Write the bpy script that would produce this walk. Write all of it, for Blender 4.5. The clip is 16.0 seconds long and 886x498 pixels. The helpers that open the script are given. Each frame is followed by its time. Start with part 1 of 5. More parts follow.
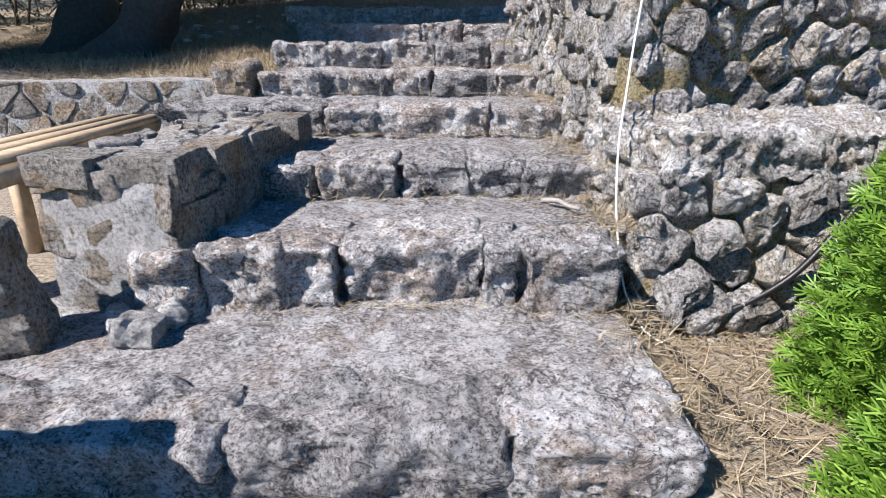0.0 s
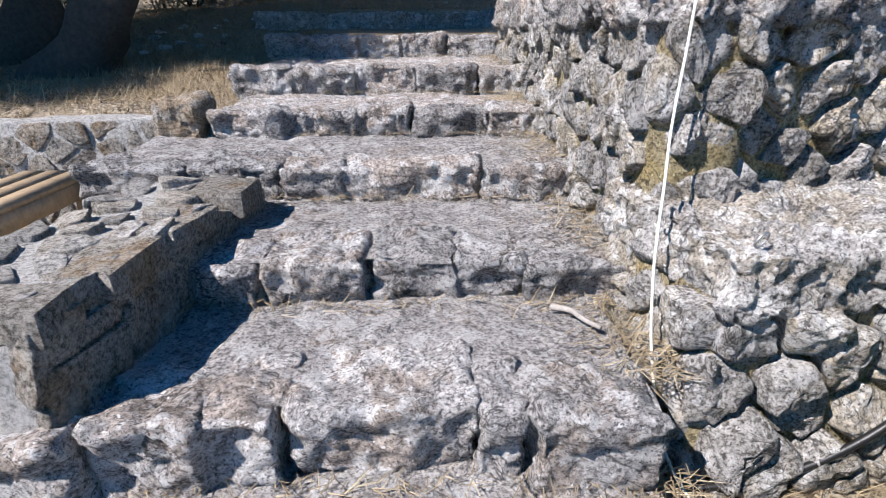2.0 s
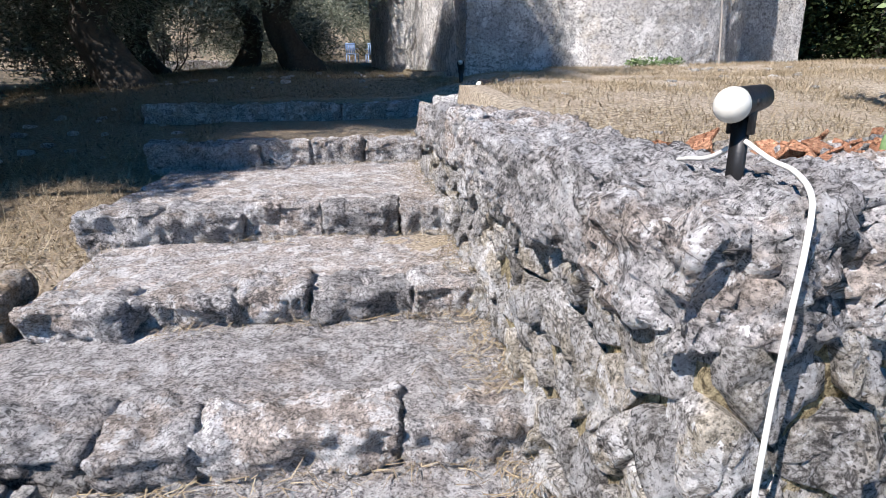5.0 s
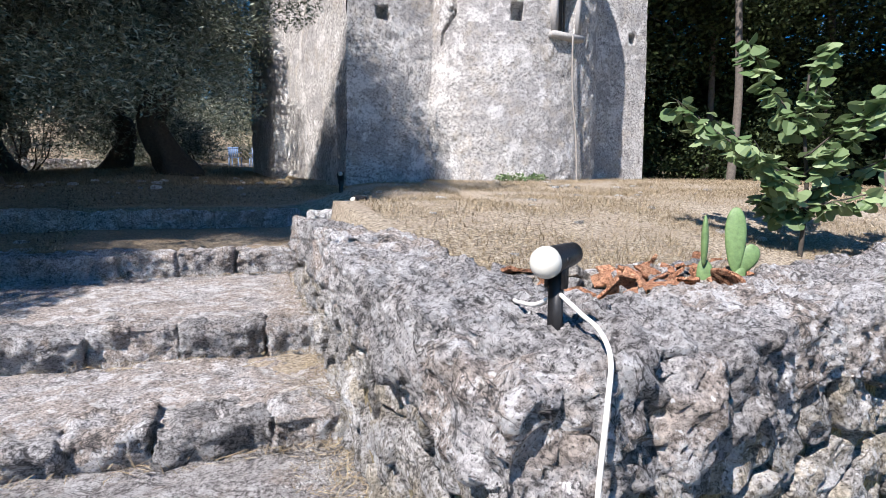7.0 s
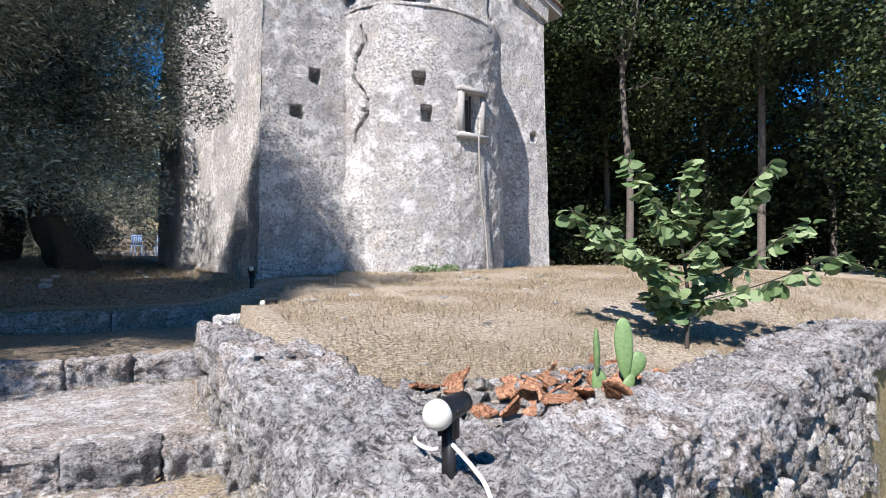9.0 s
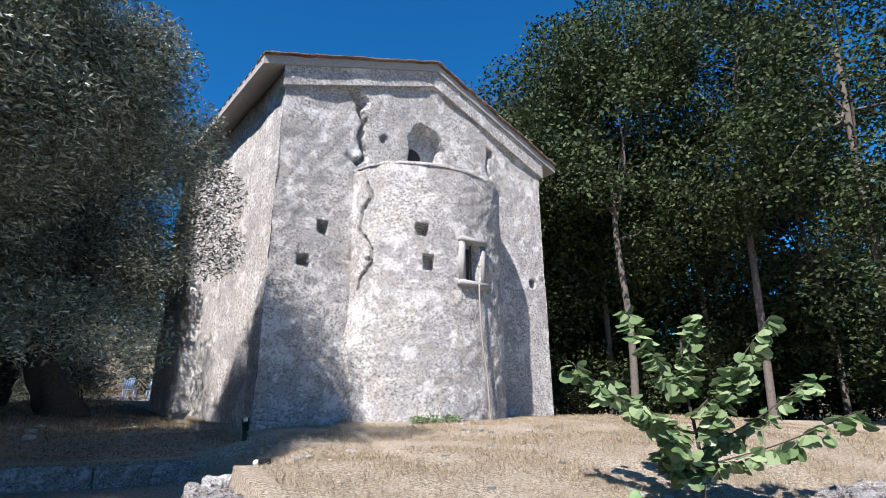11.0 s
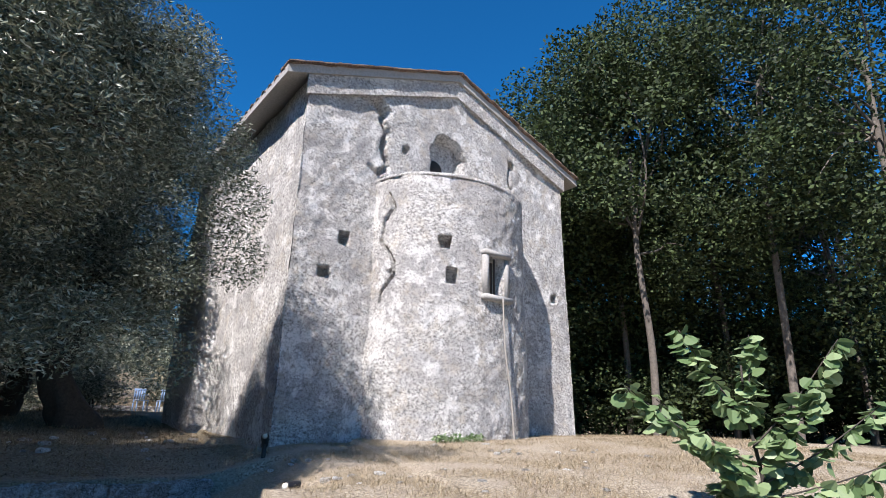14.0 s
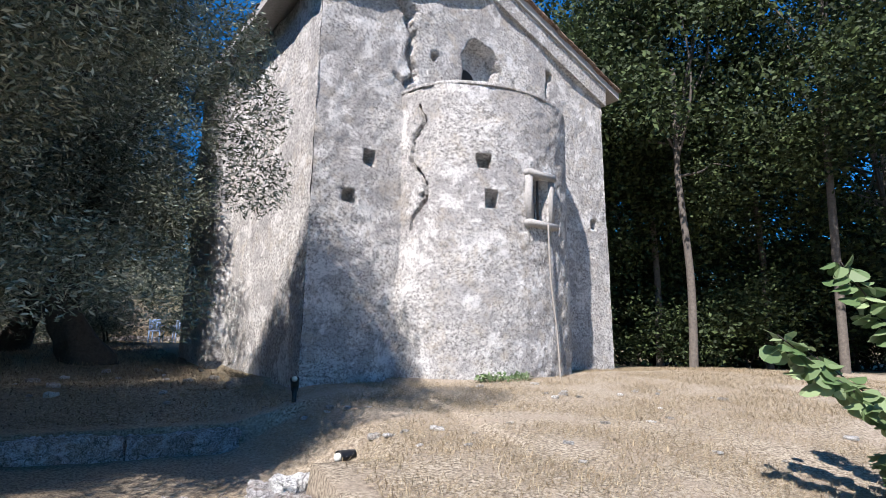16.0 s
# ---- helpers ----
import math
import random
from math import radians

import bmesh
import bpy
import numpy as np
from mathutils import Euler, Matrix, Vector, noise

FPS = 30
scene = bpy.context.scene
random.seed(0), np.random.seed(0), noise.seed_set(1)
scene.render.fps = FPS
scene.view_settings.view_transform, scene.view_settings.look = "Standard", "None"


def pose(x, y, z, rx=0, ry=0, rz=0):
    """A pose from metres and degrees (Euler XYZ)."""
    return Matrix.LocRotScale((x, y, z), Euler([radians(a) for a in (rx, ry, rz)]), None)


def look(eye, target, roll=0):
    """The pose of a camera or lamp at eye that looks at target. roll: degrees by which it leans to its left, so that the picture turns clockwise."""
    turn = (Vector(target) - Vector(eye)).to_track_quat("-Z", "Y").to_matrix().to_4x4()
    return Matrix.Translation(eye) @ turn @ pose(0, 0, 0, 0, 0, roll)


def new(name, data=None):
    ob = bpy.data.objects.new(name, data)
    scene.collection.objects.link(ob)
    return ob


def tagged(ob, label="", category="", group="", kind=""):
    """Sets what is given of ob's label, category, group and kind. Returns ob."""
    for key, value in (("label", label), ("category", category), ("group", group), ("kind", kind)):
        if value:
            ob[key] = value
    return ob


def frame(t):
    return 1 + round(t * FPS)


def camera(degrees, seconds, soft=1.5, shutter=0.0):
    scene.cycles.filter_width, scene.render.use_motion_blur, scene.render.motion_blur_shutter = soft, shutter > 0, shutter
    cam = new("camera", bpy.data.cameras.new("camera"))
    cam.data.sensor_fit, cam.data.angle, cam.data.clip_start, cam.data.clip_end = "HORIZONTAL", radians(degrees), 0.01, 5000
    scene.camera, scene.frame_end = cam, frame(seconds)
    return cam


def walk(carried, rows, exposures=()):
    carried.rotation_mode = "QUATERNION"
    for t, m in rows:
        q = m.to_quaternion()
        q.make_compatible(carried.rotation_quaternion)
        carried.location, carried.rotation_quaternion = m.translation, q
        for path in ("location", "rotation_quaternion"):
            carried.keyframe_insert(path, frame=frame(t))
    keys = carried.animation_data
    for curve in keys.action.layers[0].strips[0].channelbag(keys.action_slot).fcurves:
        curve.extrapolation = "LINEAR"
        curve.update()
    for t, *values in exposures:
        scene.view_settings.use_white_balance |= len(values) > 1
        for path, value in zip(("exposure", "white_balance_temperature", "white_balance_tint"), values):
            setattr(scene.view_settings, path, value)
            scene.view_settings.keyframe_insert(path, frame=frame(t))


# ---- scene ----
cam = camera(76.5, 16.0, soft=0.4)
ROWS = [  # t, x, y, z, and the turns about x, y, z
    (0.0, -0.008, -0.013, 1.407, 69.76, 0.0, -0.11),
    (0.5, 0.035, 0.298, 1.514, 70.75, 0.13, -0.2),
    (1.0, 0.026, 0.438, 1.613, 69.1, 0.12, -0.32),
    (1.5, -0.001, 0.57, 1.675, 69.06, 0.16, -0.67),
    (2.0, 0.02, 0.745, 1.68, 68.75, 0.21, -1.61),
    (2.5, 0.08, 1.063, 1.745, 67.83, 0.61, -2.76),
    (3.0, 0.109, 1.262, 1.843, 66.24, 0.74, -3.48),
    (3.5, 0.1, 1.445, 1.9, 68.62, 0.41, -4.33),
    (4.0, 0.086, 1.627, 1.927, 71.39, 0.15, -5.69),
    (4.5, 0.106, 1.855, 2.071, 72.94, -0.71, -7.46),
    (4.7, 0.157, 1.917, 2.127, 72.99, 0.22, -7.57),
    (6.8, 0.294, 1.933, 2.305, 82.79, -0.55, -18.45),
    (7.0, 0.328, 1.923, 2.307, 83.59, -0.62, -19.71),
    (7.5, 0.36, 1.912, 2.347, 85.38, -0.36, -23.31),
    (8.0, 0.382, 1.916, 2.376, 87.25, 0.06, -26.26),
    (8.5, 0.363, 1.864, 2.432, 89.16, 0.32, -27.9),
    (9.0, 0.348, 1.827, 2.486, 91.82, 0.3, -28.02),
    (9.5, 0.328, 1.792, 2.525, 95.82, 0.28, -27.93),
    (10.0, 0.306, 1.813, 2.544, 99.24, 0.17, -28.23),
    (12.5, 0.295, 1.692, 2.699, 112.51, -0.41, -27.34),
    (13.0, 0.294, 1.735, 2.726, 112.68, -0.59, -27.49),
    (13.5, 0.252, 1.921, 2.676, 110.01, -0.82, -27.49),
    (14.0, 0.159, 2.115, 2.654, 107.41, -0.91, -27.48),
    (14.5, 0.188, 2.388, 2.618, 105.33, -0.97, -27.32),
    (15.0, 0.211, 2.715, 2.721, 103.92, -0.83, -27.18),
    (15.5, 0.228, 3.132, 2.82, 101.17, -1.1, -27.32),
    (16.0, 0.176, 3.293, 2.865, 100.01, -0.66, -26.76),
]
walk(cam, [(r[0], pose(*r[1:])) for r in ROWS], exposures=[(0.0, 1.06, 6400, 15), (16.0, 1.06, 6400, 15)])

# daylight: a clear sky and a high sun from the left, behind the walker
SUN = Vector((-0.544, -0.430, 0.72)).normalized()
world = bpy.data.worlds.new("sky")
scene.world = world
world.use_nodes = True
wn = world.node_tree
sky = wn.nodes.new("ShaderNodeTexSky")
sky.sky_type = "NISHITA"
sky.sun_disc = False
sky.sun_elevation = math.asin(SUN.z)
sky.sun_rotation = math.atan2(SUN.x, SUN.y)
sky.air_density, sky.dust_density, sky.ozone_density, sky.altitude = 1.0, 0.0, 1.0, 600
tint = wn.nodes.new("ShaderNodeMix")
tint.data_type, tint.blend_type = "RGBA", "MULTIPLY"
tint.inputs[0].default_value = 1.0
tint.inputs[7].default_value = (0.12, 0.97, 1.6, 1)
wn.links.new(sky.outputs[0], tint.inputs[6])
wn.links.new(tint.outputs[2], wn.nodes["Background"].inputs[0])
wn.nodes["Background"].inputs[1].default_value = 0.05
lamp = bpy.data.lights.new("sun", "SUN")
lamp.energy, lamp.angle, lamp.color = 5.0, radians(0.5), (1.0, 0.955, 0.90)
sun = new("sun", lamp)
sun.matrix_world = look(SUN * 50, (0, 0, 0))


# ---- materials ----
def mat(name, rough=0.9, metal=0.0):
    m = bpy.data.materials.new(name)
    m.use_nodes = True
    b = m.node_tree.nodes["Principled BSDF"]
    b.inputs["Roughness"].default_value = rough
    b.inputs["Metallic"].default_value = metal
    return m, m.node_tree, b


def ramp(nt, fac, stops):
    r = nt.nodes.new("ShaderNodeValToRGB")
    e = r.color_ramp.elements
    while len(e) < len(stops):
        e.new(0.5)
    for k, (p, c) in zip(e, stops):
        k.position = p
        k.color = (*c, 1) if not isinstance(c, float) else (c, c, c, 1)
    nt.links.new(fac, r.inputs[0])
    return r.outputs[0]


def tex(nt, kind, scale, detail=6.0, rough=0.6, vec=None, **kw):
    n = nt.nodes.new("ShaderNodeTex" + kind)
    n.inputs["Scale"].default_value = scale
    if kind == "Noise":
        n.inputs["Detail"].default_value = detail
        n.inputs["Roughness"].default_value = rough
        n.inputs["Distortion"].default_value = kw.get("distort", 0.0)
    if kind == "Voronoi" and kw.get("edge"):
        n.feature = "DISTANCE_TO_EDGE"
    nt.links.new(vec if vec is not None else place(nt), n.inputs["Vector"])
    return n.outputs["Distance" if kind == "Voronoi" else 0]


def place(nt):
    g = nt.nodes.get("place")
    if g is None:
        g = nt.nodes.new("ShaderNodeNewGeometry")
        g.name = "place"
    return g.outputs["Position"]


def mix(nt, fac, a, b, mode="MIX"):
    n = nt.nodes.new("ShaderNodeMix")
    n.data_type, n.blend_type = "RGBA", mode
    if isinstance(fac, (int, float)):
        n.inputs[0].default_value = fac
    else:
        nt.links.new(fac, n.inputs[0])
    for s, v in ((n.inputs[6], a), (n.inputs[7], b)):
        if isinstance(v, tuple):
            s.default_value = (*v, 1)
        else:
            nt.links.new(v, s)
    return n.outputs[2]


def bump(nt, b, heights):
    last = None
    for h, strength, dist in heights:
        n = nt.nodes.new("ShaderNodeBump")
        n.inputs["Strength"].default_value = strength
        n.inputs["Distance"].default_value = dist
        nt.links.new(h, n.inputs["Height"])
        if last is not None:
            nt.links.new(last, n.inputs["Normal"])
        last = n.outputs[0]
    nt.links.new(last, b.inputs["Normal"])


def rock_mat(name, dark, mid, light, warm, lichen=0.5, warmth=0.5, pits=1.0, shift=0.0, speck=1.0):
    m, nt, b = mat(name, 0.95)
    b.inputs["Specular IOR Level"].default_value = 0.2
    fine = tex(nt, "Noise", 55, 8, 0.8)
    broad = tex(nt, "Noise", 9, 6, 0.7, distort=0.4)
    hi = tuple(min(0.82, 1.28 * c) for c in light)
    col = ramp(nt, fine, [(0.40, tuple(0.6 * c for c in dark)), (0.47, tuple(0.9 * c for c in mid)), (0.53, light), (0.60, hi)])
    col = mix(nt, ramp(nt, broad, [(0.42, 0.55 * speck), (0.52, 0.0)]), col, mix(nt, ramp(nt, fine, [(0.42, 0.0), (0.58, 1.0)]), tuple(0.45 * c for c in dark), mid))
    oi = nt.nodes.new("ShaderNodeObjectInfo")
    wn_ = tex(nt, "Noise", 3.4, 5, 0.65, distort=0.6)
    ad = nt.nodes.new("ShaderNodeMath")
    ad.operation = "MULTIPLY_ADD"
    nt.links.new(oi.outputs["Random"], ad.inputs[0])
    ad.inputs[1].default_value = 0.16
    nt.links.new(wn_, ad.inputs[2])
    wf = ramp(nt, ad.outputs[0], [(0.58 - shift, 0.0), (0.68 - shift, warmth)])
    col = mix(nt, wf, col, mix(nt, ramp(nt, fine, [(0.4, 0.0), (0.6, 1.0)]), tuple(0.4 * c for c in warm), tuple(min(0.8, 1.3 * c) for c in warm)))
    lf = ramp(nt, tex(nt, "Noise", 7.0, 8, 0.78, distort=0.3), [(0.52, 0.0), (0.55, lichen)])
    col = mix(nt, lf, col, mix(nt, ramp(nt, tex(nt, "Noise", 80, 6, 0.75), [(0.38, 0.0), (0.55, 1.0)]), tuple(0.8 * c for c in light), tuple(min(0.85, 1.55 * c) for c in light)))
    sp = ramp(nt, tex(nt, "Noise", 42, 4, 0.6), [(0.63, 0.0), (0.66, 0.9 * speck)])
    col = mix(nt, sp, col, tuple(min(0.82, 1.6 * c) for c in light))
    dk = ramp(nt, tex(nt, "Noise", 95, 4, 0.65), [(0.37, 0.9 * speck), (0.42, 0.0)])
    col = mix(nt, dk, col, tuple(0.3 * c for c in dark))
    crack = ramp(nt, tex(nt, "Noise", 5.5, 4, 0.6, distort=0.8), [(0.478, 0.0), (0.497, 0.85 * speck), (0.503, 0.85 * speck), (0.522, 0.0)])
    gate = ramp(nt, tex(nt, "Noise", 4.0, 3, 0.5), [(0.47, 0.0), (0.56, 1.0)])
    crack = mix(nt, 1.0, crack, gate, "MULTIPLY")
    col = mix(nt, crack, col, tuple(0.3 * c for c in dark))
    tone = ramp(nt, oi.outputs["Random"], [(0.0, 0.74), (1.0, 1.2)])
    col = mix(nt, 1.0, col, tone, "MULTIPLY")
    nt.links.new(col, b.inputs["Base Color"])
    bump(nt, b, [(tex(nt, "Noise", 14, 7, 0.76), 1.0, 0.13), (tex(nt, "Noise", 75, 6, 0.78), 1.0, 0.04 * pits)])
    return m


ROCK = rock_mat("limestone", (0.165, 0.16, 0.16), (0.41, 0.395, 0.395), (0.58, 0.56, 0.55), (0.42, 0.31, 0.22), 0.75, 0.45)
WALLROCK = rock_mat("wall_limestone", (0.15, 0.14, 0.135), (0.37, 0.35, 0.325), (0.58, 0.565, 0.55), (0.49, 0.42, 0.30), 0.65, 0.6, 1.0, 0.02)
TREAD = rock_mat("worn_tread", (0.21, 0.20, 0.195), (0.45, 0.425, 0.42), (0.60, 0.575, 0.565), (0.46, 0.37, 0.30), 0.75, 0.5, 0.9, 0.0, 0.9)
LEDGE = rock_mat("lichened_ledge", (0.2, 0.19, 0.185), (0.42, 0.405, 0.39), (0.56, 0.545, 0.53), (0.46, 0.38, 0.26), 0.95, 0.5)
SCHIST = rock_mat("schist", (0.15, 0.14, 0.125), (0.32, 0.295, 0.26), (0.45, 0.42, 0.38), (0.34, 0.24, 0.14), 0.3, 0.7, 0.5, 0.0, 0.4)
MORTAR = rock_mat("ochre_mortar", (0.20, 0.155, 0.09), (0.46, 0.38, 0.23), (0.60, 0.51, 0.33), (0.54, 0.42, 0.2), 0.15, 0.8)
PALE = rock_mat("pale_mortar", (0.46, 0.45, 0.44), (0.62, 0.61, 0.59), (0.72, 0.71, 0.69), (0.45, 0.41, 0.35), 0.3, 0.2, 0.6, 0.0, 0.4)
WHITESTONE = rock_mat("white_stone", (0.5, 0.5, 0.5), (0.7, 0.7, 0.68), (0.8, 0.8, 0.78), (0.6, 0.57, 0.5), 0.3, 0.1, 0.4)
TILE = rock_mat("terracotta", (0.40, 0.17, 0.09), (0.60, 0.27, 0.15), (0.68, 0.36, 0.22), (0.52, 0.30, 0.19), 0.2, 0.3, 0.3)


def plaster_mat():
    m, nt, b = mat("old_lime_plaster", 0.95)
    b.inputs["Specular IOR Level"].default_value = 0.2
    cm = nt.nodes.new("ShaderNodeMapping")
    cm.inputs["Scale"].default_value = (2.1, 2.1, 2.7)
    nt.links.new(place(nt), cm.inputs[0])
    grain = tex(nt, "Noise", 9, 10, 0.86, vec=cm.outputs[0])
    col = ramp(nt, grain, [(0.42, (0.13, 0.125, 0.12)), (0.475, (0.50, 0.48, 0.455)), (0.545, (0.83, 0.81, 0.78))])
    st = tex(nt, "Noise", 0.9, 6, 0.62, distort=0.5)
    col = mix(nt, ramp(nt, st, [(0.47, 0.0), (0.58, 0.55)]), col, mix(nt, grain, (0.22, 0.21, 0.21), (0.52, 0.505, 0.50)))
    warm = tex(nt, "Noise", 2.7, 6, 0.7)
    col = mix(nt, ramp(nt, warm, [(0.52, 0.0), (0.64, 0.35)]), col, (0.62, 0.53, 0.40))
    sc = nt.nodes.new("ShaderNodeMapping")
    sc.inputs["Scale"].default_value = (2.2, 2.2, 0.22)
    nt.links.new(place(nt), sc.inputs[0])
    streak = tex(nt, "Noise", 3.0, 6, 0.7, vec=sc.outputs[0])
    col = mix(nt, ramp(nt, streak, [(0.54, 0.0), (0.68, 0.4)]), col, (0.34, 0.33, 0.325))
    spot = tex(nt, "Noise", 7.5, 5, 0.7, distort=0.4)
    col = mix(nt, ramp(nt, spot, [(0.605, 0.0), (0.64, 0.75)]), col, (0.25, 0.245, 0.235))
    peel = tex(nt, "Noise", 1.9, 8, 0.75, distort=0.3)
    col = mix(nt, ramp(nt, peel, [(0.53, 0.0), (0.57, 0.85)]), col, mix(nt, ramp(nt, grain, [(0.4, 0.0), (0.5, 1.0)]), (0.44, 0.43, 0.41), (0.90, 0.88, 0.855)))
    pit = tex(nt, "Noise", 17, 9, 0.84)
    col = mix(nt, ramp(nt, pit, [(0.40, 0.9), (0.425, 0.0)]), col, (0.11, 0.105, 0.10))
    nt.links.new(col, b.inputs["Base Color"])
    bump(nt, b, [(grain, 1.0, 0.06), (tex(nt, "Noise", 36, 5, 0.7), 1.0, 0.035)])
    return m


PLASTER = plaster_mat()


def ground_mat():
    m, nt, b = mat("dry_grass_ground", 1.0)
    fine = tex(nt, "Noise", 40, 6, 0.72)
    col = ramp(nt, fine, [(0.38, (0.09, 0.07, 0.05)), (0.5, (0.34, 0.285, 0.21)), (0.6, (0.54, 0.47, 0.37))])
    soil = tex(nt, "Noise", 1.7, 8, 0.7)
    col = mix(nt, ramp(nt, soil, [(0.48, 0.0), (0.62, 0.75)]), col, mix(nt, fine, (0.22, 0.175, 0.13), (0.46, 0.385, 0.30)))
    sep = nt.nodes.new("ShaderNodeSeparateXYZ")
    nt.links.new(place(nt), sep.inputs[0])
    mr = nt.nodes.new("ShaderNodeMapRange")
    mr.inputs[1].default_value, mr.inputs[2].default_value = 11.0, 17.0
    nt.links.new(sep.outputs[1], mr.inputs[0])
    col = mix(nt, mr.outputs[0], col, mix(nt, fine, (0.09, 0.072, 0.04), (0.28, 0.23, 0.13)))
    # leaf-litter brown that also paints in the shade under the left olives
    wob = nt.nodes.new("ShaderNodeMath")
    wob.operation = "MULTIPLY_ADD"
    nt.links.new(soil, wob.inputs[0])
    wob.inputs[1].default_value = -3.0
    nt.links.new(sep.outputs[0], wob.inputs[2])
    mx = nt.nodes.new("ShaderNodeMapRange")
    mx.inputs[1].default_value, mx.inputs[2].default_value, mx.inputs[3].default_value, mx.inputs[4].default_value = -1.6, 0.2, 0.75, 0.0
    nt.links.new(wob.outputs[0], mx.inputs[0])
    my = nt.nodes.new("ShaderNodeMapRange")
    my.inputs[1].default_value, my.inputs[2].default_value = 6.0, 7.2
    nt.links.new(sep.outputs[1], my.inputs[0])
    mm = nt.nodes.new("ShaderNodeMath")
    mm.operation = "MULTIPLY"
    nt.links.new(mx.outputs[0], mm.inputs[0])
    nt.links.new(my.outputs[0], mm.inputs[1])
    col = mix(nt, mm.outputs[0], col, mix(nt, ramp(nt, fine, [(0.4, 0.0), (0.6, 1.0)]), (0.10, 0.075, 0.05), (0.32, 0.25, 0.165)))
    nt.links.new(col, b.inputs["Base Color"])
    bump(nt, b, [(tex(nt, "Noise", 11, 8, 0.75), 0.7, 0.05), (tex(nt, "Noise", 70, 5, 0.8), 0.8, 0.015)])
    return m


GROUND = ground_mat()


def plain(name, colour, rough=0.8, metal=0.0, vary=0.25, scale=30, relief=0.2):
    m, nt, b = mat(name, rough, metal)
    n = tex(nt, "Noise", scale, 6, 0.7)
    oi = nt.nodes.new("ShaderNodeObjectInfo")
    col = ramp(nt, n, [(0.25, tuple(c * (1 - vary) for c in colour)), (0.75, tuple(min(1, c * (1 + vary)) for c in colour))])
    col = mix(nt, 1.0, col, ramp(nt, oi.outputs["Random"], [(0.0, 0.9), (1.0, 1.05)]), "MULTIPLY")
    nt.links.new(col, b.inputs["Base Color"])
    bump(nt, b, [(n, relief, 0.01)])
    return m


def leaf_mat(name, a, bcol, back=0.25, gloss=0.45):
    m, nt, b = mat(name, gloss)
    g = nt.nodes.new("ShaderNodeNewGeometry")
    mid = tuple(p + 0.33 * (q - p) for p, q in zip(a, bcol))
    col = ramp(nt, g.outputs["Random Per Island"], [(0.0, a), (0.6, mid), (1.0, bcol)])
    nt.links.new(col, b.inputs["Base Color"])
    b.inputs["Specular IOR Level"].default_value = 0.3
    t = nt.nodes.new("ShaderNodeBsdfTranslucent")
    nt.links.new(col, t.inputs[0])
    s = nt.nodes.new("ShaderNodeMixShader")
    s.inputs[0].default_value = back
    nt.links.new(b.outputs[0], s.inputs[1])
    nt.links.new(t.outputs[0], s.inputs[2])
    nt.links.new(s.outputs[0], nt.nodes["Material Output"].inputs[0])
    return m


OLIVE = leaf_mat("olive_leaves", (0.035, 0.05, 0.026), (0.38, 0.41, 0.32), 0.1)
OAK = leaf_mat("evergreen_oak_leaves", (0.008, 0.016, 0.005), (0.08, 0.115, 0.04), 0.15, 0.7)
THUJA = leaf_mat("thuja_sprays", (0.09, 0.19, 0.02), (0.26, 0.42, 0.07), 0.3)
YOUNG = leaf_mat("sapling_leaves", (0.085, 0.145, 0.055), (0.30, 0.38, 0.20), 0.3)
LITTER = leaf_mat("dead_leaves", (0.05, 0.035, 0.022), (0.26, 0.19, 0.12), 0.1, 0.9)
STRAW = leaf_mat("dry_straw", (0.20, 0.15, 0.09), (0.50, 0.42, 0.285), 0.2, 0.8)
BARK = plain("dark_bark", (0.05, 0.042, 0.034), 0.95, vary=0.6, scale=18, relief=1.0)
PALEBARK = plain("pale_bark", (0.11, 0.095, 0.08), 0.95, vary=0.5, scale=14, relief=0.8)
WOOD = plain("varnished_pine", (0.42, 0.32, 0.21), 0.5, vary=0.35, scale=22)
BLACK = plain("black_plastic", (0.012, 0.012, 0.013), 0.45, vary=0.2)
WHITECABLE = plain("white_cable", (0.74, 0.72, 0.66), 0.5, vary=0.08)
BULB = plain("frosted_bulb", (0.56, 0.55, 0.49), 0.25, vary=0.04)
BLUE = plain("pale_blue_plastic", (0.16, 0.25, 0.42), 0.5, vary=0.1)
YELLOW = plain("yellow_plastic", (0.55, 0.42, 0.14), 0.5, vary=0.1)
CACTUS = plain("cactus_skin", (0.13, 0.21, 0.08), 0.55, vary=0.35, scale=40)
# near-black colour standing in for hollows that no light reaches
UNLITBLACK = plain("unlit_black", (0.03, 0.028, 0.026), 0.95)
# dark brown standing in for the unlit window opening, shared by its bar
WINDOWDARK = plain("window_dark", (0.06, 0.05, 0.042), 0.85, vary=0.4)
CEMENT = plain("grey_cement", (0.30, 0.29, 0.275), 0.95, vary=0.3, scale=25, relief=0.6)
PIPE = plain("old_pipe", (0.27, 0.25, 0.225), 0.9, vary=0.4)


# ---- building blocks ----
def fr(p, f, k=3):
    v, a = 0.0, 1.0
    for _ in range(k):
        v += a * noise.noise(p * f)
        f *= 2.3
        a *= 0.5
    return v


def crag(p, f):
    """Broken-stone relief: lumps, creases and grit."""
    return 0.75 * noise.noise(p * f) + 0.4 * noise.noise(p * f * 2.3) - 0.75 * abs(noise.noise(p * f * 1.6 + Vector((9, 4, 2)))) - 0.45 * abs(noise.noise(p * f * 3.9)) + 0.22 * noise.noise(p * f * 7.5) + 0.14 * noise.noise(p * f * 15) + 0.25


def mesh_of(name, verts, faces, material, smooth=True):
    me = bpy.data.meshes.new(name)
    me.from_pydata(verts, [], faces)
    me.materials.append(material)
    if smooth:
        me.polygons.foreach_set("use_smooth", [True] * len(me.polygons))
    me.update()
    return me


